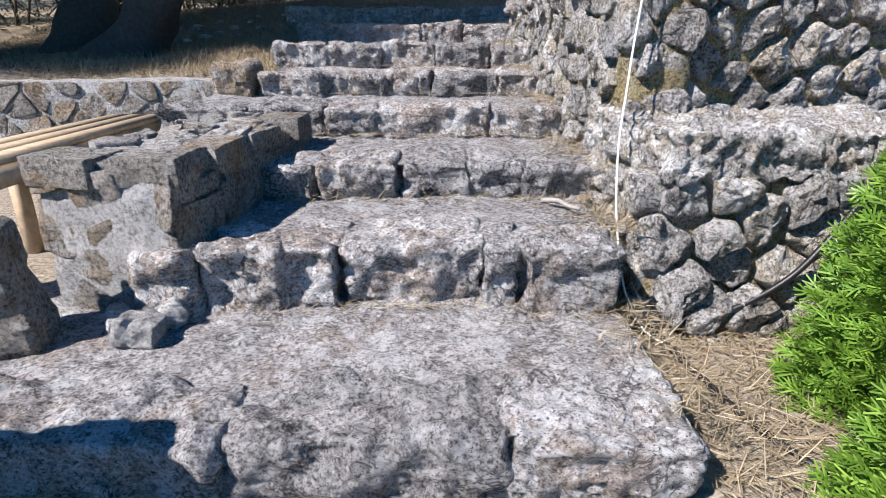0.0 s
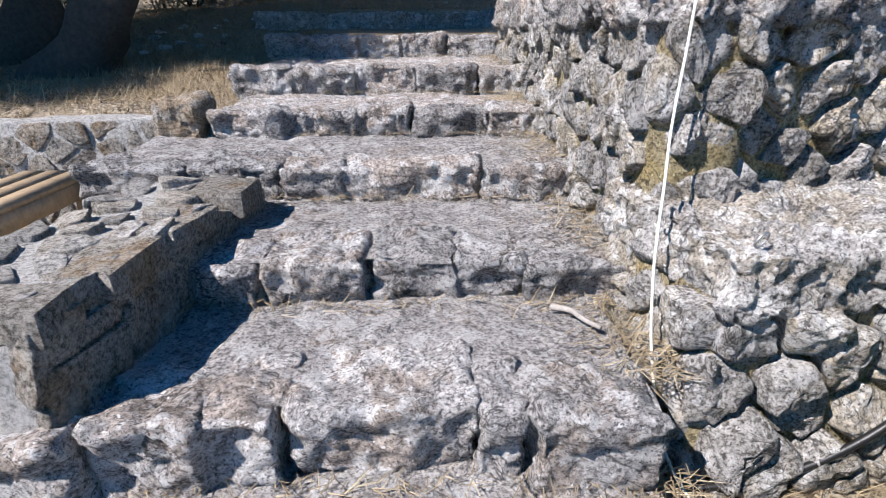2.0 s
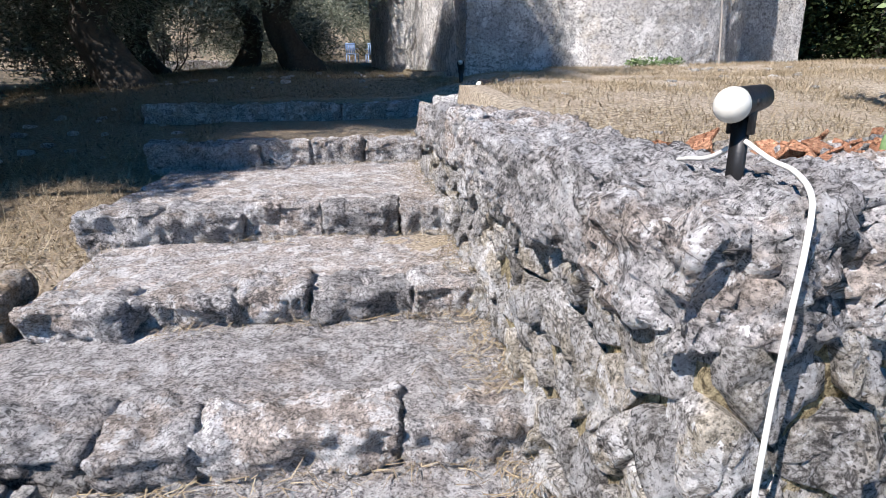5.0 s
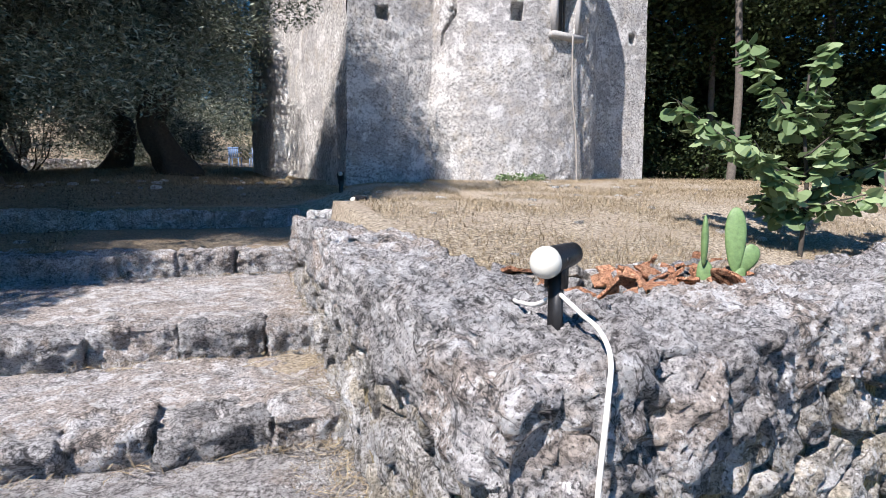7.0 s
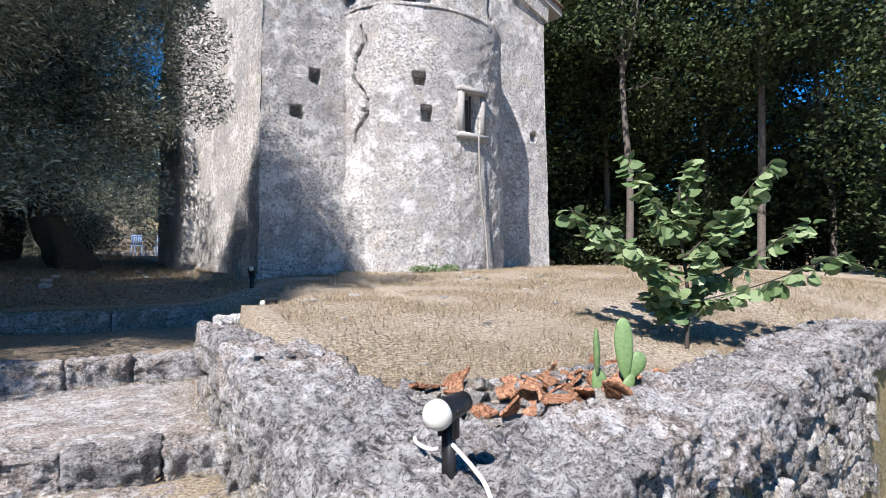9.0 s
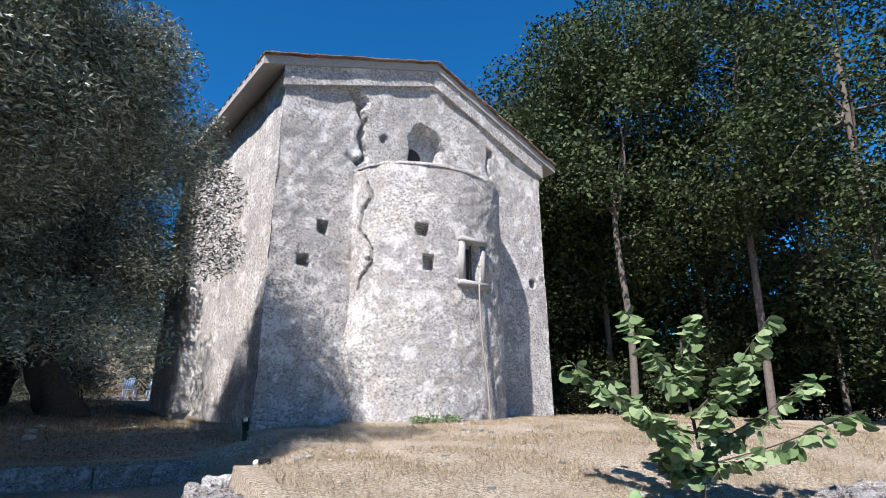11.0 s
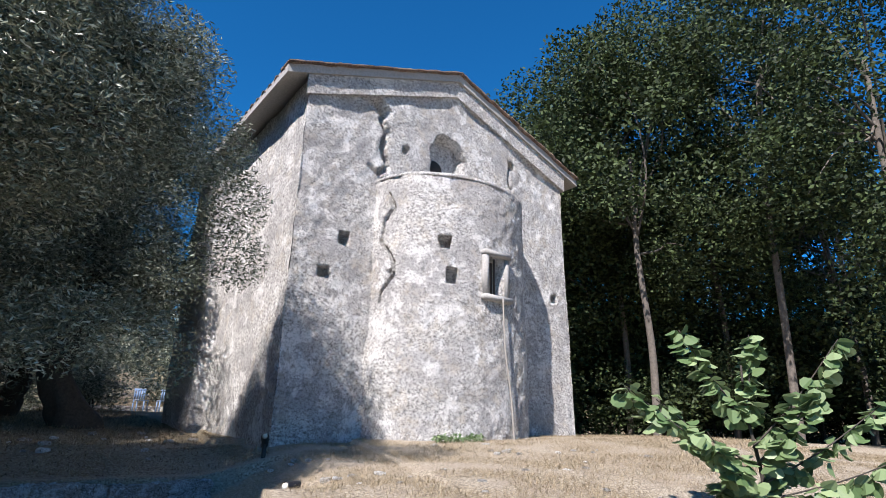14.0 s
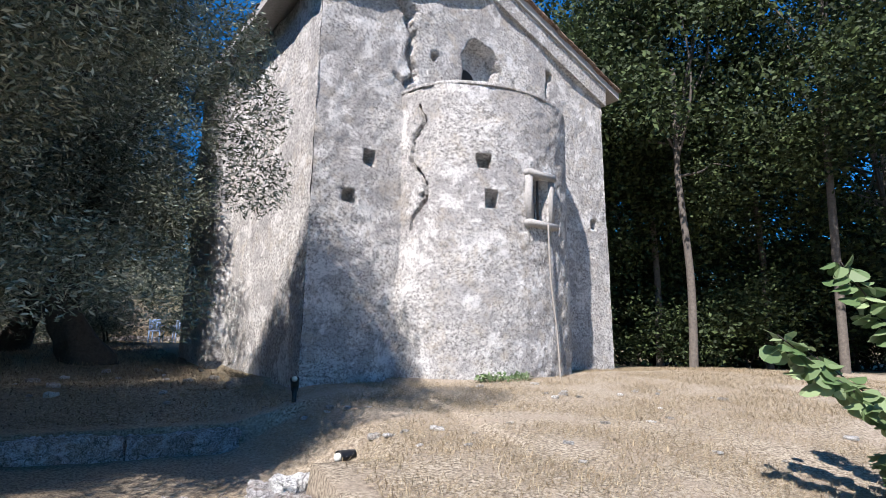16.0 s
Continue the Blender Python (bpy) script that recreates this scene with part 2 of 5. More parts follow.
def put(name, me, parent=None, label="", m=None):
    ob = new(name, me)
    if parent is not None:
        ob.parent = parent
    if m is not None:
        ob.matrix_basis = m
    if label:
        tagged(ob, label)
    return ob


def part(name, bm, material, parent=None, label="", m=None, smooth=True):
    me = bpy.data.meshes.new(name)
    bm.to_mesh(me)
    bm.free()
    me.materials.append(material)
    if smooth:
        me.polygons.foreach_set("use_smooth", [True] * len(me.polygons))
    return put(name, me, parent, label, m)


def rock_mesh(size, cell, rnd, amp, seed, material, freq=3.0, warp=None):
    """A rounded, weathered block of that size about its middle."""
    hx, hy, hz = (s / 2 for s in size)
    n = [max(2, round(s / cell)) for s in size]
    index, verts, faces = {}, [], []
    off = Vector((seed * 3.17 % 97, seed * 1.31 % 89, seed * 7.7 % 83))

    def vid(i, j, k):
        key = (i, j, k)
        if key not in index:
            p = Vector((-hx + size[0] * i / n[0], -hy + size[1] * j / n[1], -hz + size[2] * k / n[2]))
            q = Vector((max(-hx + rnd, min(hx - rnd, p.x)), max(-hy + rnd, min(hy - rnd, p.y)), max(-hz + rnd, min(hz - rnd, p.z))))
            d = p - q
            nd = d.normalized() if d.length > 1e-6 else Vector((0, 0, 0))
            r = q + nd * rnd
            r = r + nd * amp * crag(r + off, freq) + Vector((noise.noise(r * 1.4 + off), noise.noise(r * 1.4 - off), 0)) * amp * 0.6
            if warp:
                r = warp(r)
            index[key] = len(verts)
            verts.append(r)
        return index[key]

    for a, b, c in ((0, 1, 2), (1, 2, 0), (2, 0, 1)):
        for side in (0, n[c]):
            for i in range(n[a]):
                for j in range(n[b]):
                    quad = []
                    for di, dj in ((0, 0), (1, 0), (1, 1), (0, 1)):
                        key = [0, 0, 0]
                        key[a], key[b], key[c] = i + di, j + dj, side
                        quad.append(vid(*key))
                    faces.append(quad if side else quad[::-1])
    return mesh_of("block", verts, faces, material, material.name not in ("schist", "flagstone", "terracotta", "pale_mortar", "white_stone"))


def cells(w, h, size, seed, stretch=1.0):
    """Irregular stones that fill a w x h face: convex polygons."""
    rng = random.Random(seed)
    sx, sy = size * stretch, size / stretch
    pts = []
    nx, ny = max(1, round(w / sx)), max(1, round(h / sy))
    for j in range(-1, ny + 1):
        for i in range(-1, nx + 1):
            pts.append(((i + 0.5 + 0.5 * (j % 2) + rng.uniform(-0.42, 0.42)) * w / nx, (j + 0.5 + rng.uniform(-0.4, 0.4)) * h / ny))
    out = []
    for p in pts:
        if not (-0.1 * size < p[0] < w + 0.1 * size and -0.1 * size < p[1] < h + 0.1 * size):
            continue
        poly = [(0, 0), (w, 0), (w, h), (0, h)]
        for q in pts:
            if q is p or (q[0] - p[0]) ** 2 + (q[1] - p[1]) ** 2 > (3.2 * max(sx, sy)) ** 2:
                continue
            mx, my, dx, dy = (p[0] + q[0]) / 2, (p[1] + q[1]) / 2, q[0] - p[0], q[1] - p[1]
            res = []
            for k in range(len(poly)):
                a, b = poly[k], poly[(k + 1) % len(poly)]
                fa, fb = (a[0] - mx) * dx + (a[1] - my) * dy, (b[0] - mx) * dx + (b[1] - my) * dy
                if fa <= 0:
                    res.append(a)
                if fa * fb < 0:
                    t = fa / (fa - fb)
                    res.append((a[0] + t * (b[0] - a[0]), a[1] + t * (b[1] - a[1])))
            poly = res
            if len(poly) < 3:
                break
        if len(poly) >= 3:
            out.append(poly)
    return out


def stone_mesh(poly, gap, out, sink, seed, material, step=0.035, amp=0.012, flat=0.5):
    """A rough stone over a polygon in x, z that stands out towards -y; about the polygon's middle."""
    cx, cz = sum(p[0] for p in poly) / len(poly), sum(p[1] for p in poly) / len(poly)
    rim = []
    for k in range(len(poly)):
        a, b = poly[k], poly[(k + 1) % len(poly)]
        n = max(1, int(math.hypot(b[0] - a[0], b[1] - a[1]) / step))
        rim += [(a[0] + (b[0] - a[0]) * i / n - cx, a[1] + (b[1] - a[1]) * i / n - cz) for i in range(n)]
    rad = max(0.02, sum(math.hypot(*r) for r in rim) / len(rim))
    m = len(rim)
    rim = [((rim[i - 1][0] + 6 * rim[i][0] + rim[(i + 1) % m][0]) / 8, (rim[i - 1][1] + 6 * rim[i][1] + rim[(i + 1) % m][1]) / 8) for i in range(m)]
    s0 = max(0.4, 1 - gap / rad)
    off = Vector((seed * 1.7 % 71, seed * 2.9 % 67, seed * 0.77 % 59))
    verts, faces = [], []
    rings = [(s0, sink), (s0, -out * 0.3), (s0 * 0.985, -out * 0.8), (s0 * (0.80 + 0.14 * flat), -out), (s0 * 0.68, -out * 1.04), (s0 * 0.45, -out * 1.06), (s0 * 0.22, -out * 1.07)]
    tilt = (random.Random(seed).uniform(-0.38, 0.38), random.Random(seed + 1).uniform(-0.38, 0.38))
    for s, d in rings:
        for x, z in rim:
            p = Vector((x * s, d, z * s))
            q = p + off
            k = crag(q, 6.5)
            p += Vector((amp * 0.9 * noise.noise(q * 9 + off), -amp * k * (2.0 if d < 0 else 0), amp * 0.9 * noise.noise(q * 9 - off)))
            if d < 0:
                p.y += tilt[0] * p.x * 0.5 + tilt[1] * p.z * 0.5
            verts.append(p)
    verts.append(Vector((0, -out * 1.08 - 2 * amp * crag(off, 6.5), 0)))
    for r in range(len(rings) - 1):
        for i in range(m):
            j = (i + 1) % m
            faces.append((r * m + i, r * m + j, (r + 1) * m + j, (r + 1) * m + i))
    last = (len(rings) - 1) * m
    for i in range(m):
        faces.append((last + i, last + (i + 1) % m, len(verts) - 1))
    return mesh_of("stone", verts, faces, material), (cx, cz)


def face_stones(parent, frame_m, w, h, size, seed, material, gap=0.010, out=0.05, stretch=1.15, keep=None, name="stone", step=0.026, amp=0.016, flat=0.5):
    """Stones over a face: frame_m takes (along, out of the face is -y, up) into the world."""
    rng = random.Random(seed)
    for k, poly in enumerate(cells(w, h, size, seed, stretch)):
        cx, cz = sum(p[0] for p in poly) / len(poly), sum(p[1] for p in poly) / len(poly)
        if keep and not keep(cx, cz):
            continue
        me, c = stone_mesh(poly, gap * rng.uniform(0.6, 1.5), out * rng.uniform(0.55, 1.5), 0.05, seed * 100 + k, material, step, amp, flat)
        put(name, me, parent, m=frame_m @ Matrix.Translation((c[0], 0, c[1])))


def wall_run(name, a, b, z0, z1, thick, seed, label, size=0.2, stone=WALLROCK, core=MORTAR, caps=True, capmat=ROCK, faces_on=(1,), keep=None, out=0.055, cap_h=0.15, cap_l=0.45, stretch=1.15, flat=0.5, end=False, start=False, amp=0.016, cap_w=1.0, gap=0.010):
    """A rubble wall from a to b; its stones face to the right of the way from a to b (1), or to the left (-1)."""
    a, b = Vector((*a, 0)), Vector((*b, 0))
    d = b - a
    length, ang = d.length, math.atan2(d.y, d.x)
    m = Matrix.Translation((a.x, a.y, z0)) @ Matrix.Rotation(ang, 4, "Z")
    top = z1 - (cap_h * 0.75 if caps else 0)
    core_me = rock_mesh((length, thick - 0.05, top - z0), 0.12, 0.04, 0.03, seed, core)
    core_me.transform(Matrix.Translation((length / 2, 0, (top - z0) / 2)))
    ob = put(name, core_me, m=m)
    tagged(ob, label, "wall", kind="structure")
    for s in faces_on:
        if s > 0:
            fm = Matrix.Translation((0, -thick / 2 + 0.03, 0))
        else:
            fm = Matrix.Translation((length, thick / 2 - 0.03, 0)) @ Matrix.Rotation(math.pi, 4, "Z")
        face_stones(ob, fm, length, top - z0, size, seed + s, stone, out=out, keep=keep, stretch=stretch, flat=flat, amp=amp, gap=gap)
    if start:
        face_stones(ob, Matrix.Translation((0.03, thick / 2, 0)) @ Matrix.Rotation(-math.pi / 2, 4, "Z"), thick, top - z0, size * 0.9, seed + 6, stone, out=out, stretch=stretch, flat=flat, amp=amp)
    if end:
        face_stones(ob, Matrix.Translation((length - 0.03, -thick / 2, 0)) @ Matrix.Rotation(math.pi / 2, 4, "Z"), thick, top - z0, size * 1.1, seed + 5, stone, out=out, stretch=stretch, flat=flat, amp=amp)
    if caps:
        rng, x = random.Random(seed + 9), 0.0
        while x < length - 0.1:
            l = min(cap_l * rng.uniform(0.6, 1.35), length - x)
            h = cap_h * rng.uniform(0.85, 1.25)
            me = rock_mesh((l + 0.02, thick * cap_w * rng.uniform(0.95, 1.07), h), 0.017, 0.012, 0.05, seed * 7 + round(x * 100), capmat, 11.0)
            put("cap_stone", me, ob, m=pose(x + l / 2, rng.uniform(-0.015, 0.015), top - z0 + h / 2 - 0.03, rng.uniform(-3, 3), rng.uniform(-2, 2), rng.uniform(-3, 3)))
            x += l
    return ob


def tube(points, radius, sides=8, taper=None):
    bm = bmesh.new()
    rings = []
    pts = [Vector(p) for p in points]
    for i, p in enumerate(pts):
        d = (pts[min(i + 1, len(pts) - 1)] - pts[max(i - 1, 0)]).normalized()
        u = d.orthogonal().normalized() if i == 0 else (u - d * u.dot(d)).normalized()
        v = d.cross(u)
        r = radius if taper is None else radius * (1 - (1 - taper) * i / (len(pts) - 1))
        rings.append([bm.verts.new(p + (u * math.cos(k * math.tau / sides) + v * math.sin(k * math.tau / sides)) * r) for k in range(sides)])
    for ra, rb in zip(rings, rings[1:]):
        for k in range(sides):
            bm.faces.new((ra[k], ra[(k + 1) % sides], rb[(k + 1) % sides], rb[k]))
    bm.faces.new(rings[0][::-1])
    bm.faces.new(rings[-1])
    return bm


def smooth_path(points, n=6):
    pts = [Vector(p) for p in points]
    out = []
    for i in range(len(pts) - 1):
        p0, p1, p2, p3 = pts[max(i - 1, 0)], pts[i], pts[i + 1], pts[min(i + 2, len(pts) - 1)]
        for k in range(n):
            t = k / n
            out.append(0.5 * ((2 * p1) + (p2 - p0) * t + (2 * p0 - 5 * p1 + 4 * p2 - p3) * t * t + (3 * p1 - p0 - 3 * p2 + p3) * t ** 3))
    return out + [pts[-1]]


def box_bm(x0, x1, y0, y1, z0, z1, bevel=0.0):
    bm = bmesh.new()
    bmesh.ops.create_cube(bm, size=1)
    bmesh.ops.transform(bm, matrix=Matrix.LocRotScale(((x0 + x1) / 2, (y0 + y1) / 2, (z0 + z1) / 2), None, (x1 - x0, y1 - y0, z1 - z0)), verts=bm.verts)
    if bevel:
        bmesh.ops.bevel(bm, geom=bm.edges, offset=bevel, segments=2, affect="EDGES")
    return bm


def empty(name, m, label, category, group="", kind=""):
    ob = new(name)
    ob.matrix_basis = m
    return tagged(ob, label, category, group, kind)


def leaf_cloud(centres, count, size, width, seed, material, flat=0.0, shell=0.55, droop=0.0):
    """Many small leaves about clumps (x, y, z, rx, ry, rz); each leaf is a bent diamond."""
    rng = np.random.default_rng(seed)
    c = np.array(centres, dtype=float)
    vol = c[:, 3] * c[:, 4] * c[:, 5]
    pick = rng.choice(len(c), count, p=vol ** 0.75 / (vol ** 0.75).sum())
    d = rng.normal(size=(count, 3))
    d /= np.linalg.norm(d, axis=1)[:, None]
    r = shell + (1 - shell) * rng.random(count) ** 0.6
    p = c[pick, :3] + d * r[:, None] * c[pick, 3:6]
    ax = rng.normal(size=(count, 3)) * (1, 1, 0.6) + d * 0.6
    ax[:, 2] -= droop
    ax /= np.linalg.norm(ax, axis=1)[:, None]
    sd = np.cross(ax, rng.normal(size=(count, 3)) + (0, 0, flat * 3))
    sd /= np.linalg.norm(sd, axis=1)[:, None] + 1e-9
    nm = np.cross(ax, sd)
    s = size * (0.65 + 0.7 * rng.random(count))[:, None]
    w = s * width
    v = np.stack([p - ax * s * 0.5, p + sd * w * 0.5 + nm * s * 0.06, p + ax * s * 0.5, p - sd * w * 0.5 + nm * s * 0.06], axis=1).reshape(-1, 3)
    me = bpy.data.meshes.new("leaves")
    me.vertices.add(len(v))
    me.vertices.foreach_set("co", v.ravel())
    me.loops.add(count * 4)
    me.loops.foreach_set("vertex_index", np.arange(count * 4))
    me.polygons.add(count)
    me.polygons.foreach_set("loop_start", np.arange(count) * 4)
    me.materials.append(material)
    me.update(calc_edges=True)
    return me


def axis_at(points, z):
    """The middle of a trunk at a height."""
    pts = [Vector(p) for p in points]
    for p, q in zip(pts, pts[1:]):
        if z <= q.z:
            return p.lerp(q, max(0.0, (z - p.z) / max(1e-6, q.z - p.z)))
    return pts[-1]


def tree(name, base, trunk, limbs, clumps, leaves, size, width, seed, leafmat, barkmat, radius, label, shell=0.3, group="", gnarl=0.0):
    """A tree: tapered trunk through points, limbs that start on it, and a crown of leaf clumps."""
    ob = empty(name, Matrix.Translation(base), label, "tree", group)
    bm = tube(smooth_path(trunk, 9), radius, 20, 0.55)
    for v in bm.verts:
        a = v.co + Vector((seed * 1.3, seed * 0.7, 0))
        q = Vector((a.x, a.y, a.z * 0.35))
        g = 1 + 0.5 * max(0.0, 1 - max(v.co.z, 0) / (3.0 * radius)) ** 2 if gnarl else 1.0
        w = 1 + gnarl * (0.45 * noise.noise(q * (0.7 / radius)) + 0.3 * noise.noise(q * (1.7 / radius)))
        c = axis_at(trunk, v.co.z)
        v.co = Vector((c.x + (v.co.x - c.x) * g * w, c.y + (v.co.y - c.y) * g * w, v.co.z))
    part("trunk", bm, barkmat, ob)
    for k, l in enumerate(limbs):
        part("limb", tube(smooth_path(l, 5), radius * 0.36, 8, 0.2), barkmat, ob)
    put("crown", leaf_cloud(clumps, leaves, size, width, seed, leafmat, shell=shell), ob)
    return ob


def clumps_in(centre, radii, n, small, seed, low=-1.0):
    """Uneven clumps spread through an ellipsoid's outer half."""
    rng = random.Random(seed)
    out = []
    while len(out) < n:
        d = Vector((rng.gauss(0, 1), rng.gauss(0, 1), rng.gauss(0, 1))).normalized()
        if d.z < low:
            continue
        r = rng.uniform(0.45, 1.0)
        s = small * rng.uniform(0.55, 1.35)
        out.append((centre[0] + d.x * r * radii[0], centre[1] + d.y * r * radii[1], centre[2] + d.z * r * radii[2], s * rng.uniform(0.8, 1.3), s * rng.uniform(0.8, 1.3), s * rng.uniform(0.6, 1.0)))
    return out


# ---- plan ----
STEPS = [(1.25, 0.37), (2.12, 0.64), (2.82, 0.82), (3.72, 1.00), (4.70, 1.17), (5.78, 1.38), (7.95, 1.62), (10.1, 1.93)]  # front edge y, tread z
BENDS = [(1.25, 0.37), (2.12, 0.63), (2.80, 0.79), (3.66, 0.99), (4.66, 1.14), (5.72, 1.29), (7.27, 1.54), (8.37, 1.80)]  # the slope under them, before the stretch below
TH = radians(10.35)
CH = Matrix.Translation((2.0, 11.4, 2.33)) @ Matrix.Rotation(TH, 4, "Z") @ Matrix.Diagonal((1.41, 1.40, 1.37, 1))  # church: x along the east front, y into it
EYE_X, EYE_Y = 0.38, 1.9


def spread(y):
    """How much deeper and wider the yard past the stairs lies than the sketch plan."""
    t = max(0.0, min(1.0, (y - 5.3) / 5.0))
    return 1 + 0.39 * t * t * (3 - 2 * t)


def afar(x, y):
    """A place of the sketch plan stretched about the camera's eye to fit its view, and its scale there."""
    k = spread(y)
    return EYE_X + (x - EYE_X) * k, EYE_Y + (y - EYE_Y) * k, k


def draft(x, y):
    """A place of the stretched plan in the sketch plan."""
    if y <= 5.3:
        return x, y
    if y > 13.6:
        k = 1.39
    else:
        lo, hi = 5.3, 10.4
        for _ in range(14):
            mid = (lo + hi) / 2
            if EYE_Y + (mid - EYE_Y) * spread(mid) < y:
                lo = mid
            else:
                hi = mid
        k = spread(lo)
    return EYE_X + (x - EYE_X) / k, EYE_Y + (y - EYE_Y) / k


def wall_y(x):
    """Line of the planter wall's front wing."""
    return 2.93 + 0.305 * (x - 0.85)


def blend(a, b, t):
    t = max(0.0, min(1.0, t))
    t = t * t * (3 - 2 * t)
    return a + (b - a) * t


def stair_z(y):
    z = 0.1
    for e, h in BENDS:
        if y > e + 0.12:
            z = h - 0.07
    if y > 8.7:
        z = blend(1.74, 2.0, (y - 8.7) / 1.0)
    return z + yard(y)


def yard(y):
    """The rise of the ground beyond the stairs."""
    return blend(0, 0.16, (y - 9.4) / 3.8) + blend(0, 0.5, (y - 21.0) / 0.7) + (0.06 * (y - 21.7) if y > 21.7 else 0)


def ground_z(x, y):
    lift = blend(0, 0.08, (y - 4) / 2) + blend(0, 0.20, (y - 7) / 4.5) + blend(0, 0.5, (y - 13) / 12) * blend(1, 0, (x - 2) / 3)
    x, y = draft(x, y)
    return lift + draft_z(x, y)


def draft_z(x, y):
    far = math.hypot(x - 1, y - 6)
    st = stair_z(y)
    slope = blend(0.2, 1.0, (y - 4.6) / 1.2)
    slope = blend(slope, 1.62, (y - 5.2) / 4.0)
    slope = blend(slope, 2.0, (y - 8.7) / 1.2) + yard(y)
    left = 0.3 if y < 4.9 else slope
    if x < -1.95:
        z = left
    elif x < -1.45:
        z = blend(left, st, (x + 1.95) / 0.5) if y < 4.9 else blend(slope, min(st, slope), (x + 1.95) / 0.5)
    else:
        z = st
    if x > 1.02 and y > wall_y(x):
        m = blend(1.80, 2.10, (y - 3.6) / 3.4)
        m -= 0.16 * blend(0, 1, (x - 2.2) / 2.0) * blend(1, 0, (y - 4.5) / 2.5)
        m += 0.10 * math.exp(-((x - 7.5) / 4) ** 2 - ((y - 8.5) / 2.5) ** 2)
        z = m
    if y > 6.55 and 0.5 < x < 2.6:
        m = blend(1.80, 2.10, (y - 3.6) / 3.4) if x > 1.02 else z
        z = blend(min(st, 1.95), 2.06, (x - 0.7) / 1.3) if y < 9.6 else z
    elif (x > 0.9 and y <= wall_y(x)) or (x > 0.76 and y < 2.45):
        z = 0.17 - 0.06 * (x - 1)
    if x > 1.02 and y > 10:
        z += yard(y) * blend(1, 0, (x - 1.2) / 3.0)
    if x < -1.2 and y > 6:
        z -= 0.10 * min(-1.2 - x, 6) * min(1, (y - 6) / 2)
    if x > 9 and y > 4:
        z -= 0.02 * min(x - 9, 20)
    z += 0.05 * min(far, 150) * max(0, (far - 22) / 130) + 0.15 * max(0, min(far, 90) - 26) * blend(0, 1, (y - 8) / 12)
    return z


def ground_sheet():
    def lines(lo, hi, dense_lo, dense_hi, step):
        v = [dense_lo + step * i for i in range(int(round((dense_hi - dense_lo) / step)) + 1)]
        s, a = step, v[-1]
        while a < hi:
            s *= 1.13
            a += s
            v.append(a)
        s, a = step, v[0]
        while a > lo:
            s *= 1.13
            a -= s
            v.insert(0, a)
        return v
    xs, ys = lines(-900, 900, -4.5, 10.0, 0.09), lines(-900, 900, -1.0, 14.0, 0.09)
    verts = []
    for y in ys:
        for x in xs:
            p = Vector((x, y, 0))
            rough = 0.014 * fr(p, 1.3, 4) + (0.5 * noise.noise(p * 0.06) if abs(x) + abs(y) > 60 else 0)
            verts.append((x, y, ground_z(x, y) + rough))
    w = len(xs)
    faces = [(j * w + i, j * w + i + 1, (j + 1) * w + i + 1, (j + 1) * w + i) for j in range(len(ys) - 1) for i in range(w - 1)]
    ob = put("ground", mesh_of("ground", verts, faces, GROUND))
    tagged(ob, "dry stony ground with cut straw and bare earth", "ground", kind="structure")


ground_sheet()


# ---- the stairway ----
def stair_step(k, y0, z, x0, x1, y1, z_low, seed, blocks, bow=0.0):
    """One rustic step: a worn tread with a row of rough blocks along its front."""
    rng = random.Random(seed)
    nx, ny = int((x1 - x0) / 0.03), max(6, int((y1 - y0 + 0.1) / 0.03))
    verts, faces = [], []
    for j in range(ny + 1):
        for i in range(nx + 1):
            x = x0 + (x1 - x0) * i / nx
            t = j / ny
            y = y0 + 0.07 + (y1 + 0.25 - y0 - 0.07) * t + bow * ((x - (x0 + x1) / 2) / (x1 - x0) * 2) ** 2 * -1
            p = Vector((x, y, seed))
            dz = 0.03 * crag(p, 2.4) + 0.012 * crag(p, 9.0)
            verts.append((x, y, z - 0.022 + dz + 0.022 * t))
    for j in range(ny):
        for i in range(nx):
            a = j * (nx + 1) + i
            faces.append((a, a + 1, a + nx + 2, a + nx + 1))
    step = put("stone_step", mesh_of("tread", verts, faces, TREAD))
    tagged(step, "worn rustic stone step with rough grey front blocks", "step", "steps of the stairway", "structure")
    x, h = x0, z - z_low
    cuts = [x0 + (x1 - x0) * c for c in blocks] + [x1]
    for i, c in enumerate(cuts):
        l = c - x
        ym = -bow * (((x + c) / 2 - (x0 + x1) / 2) / (x1 - x0) * 2) ** 2
        d = rng.uniform(0.30, 0.42)
        hh = h + rng.uniform(-0.02, 0.03)
        me = rock_mesh((l * 1.0, d, hh + 0.08), 0.02, 0.028, 0.05, seed * 31 + i, ROCK, 5.2, warp=lambda p, q=hh: Vector((p.x, p.y + 0.085 * (0.5 - p.z / (q + 0.08)) * (1 if p.y < 0 else 0), p.z)))
        put("stone_block", me, step, m=pose((x + c) / 2, y0 + d / 2 - 0.02 + ym + rng.uniform(-0.03, 0.03), z - hh / 2 - 0.035 + rng.uniform(-0.012, 0.012), rng.uniform(-4, 3), rng.uniform(-1.5, 1.5), rng.uniform(-4, 4)))
        x = c
    return step


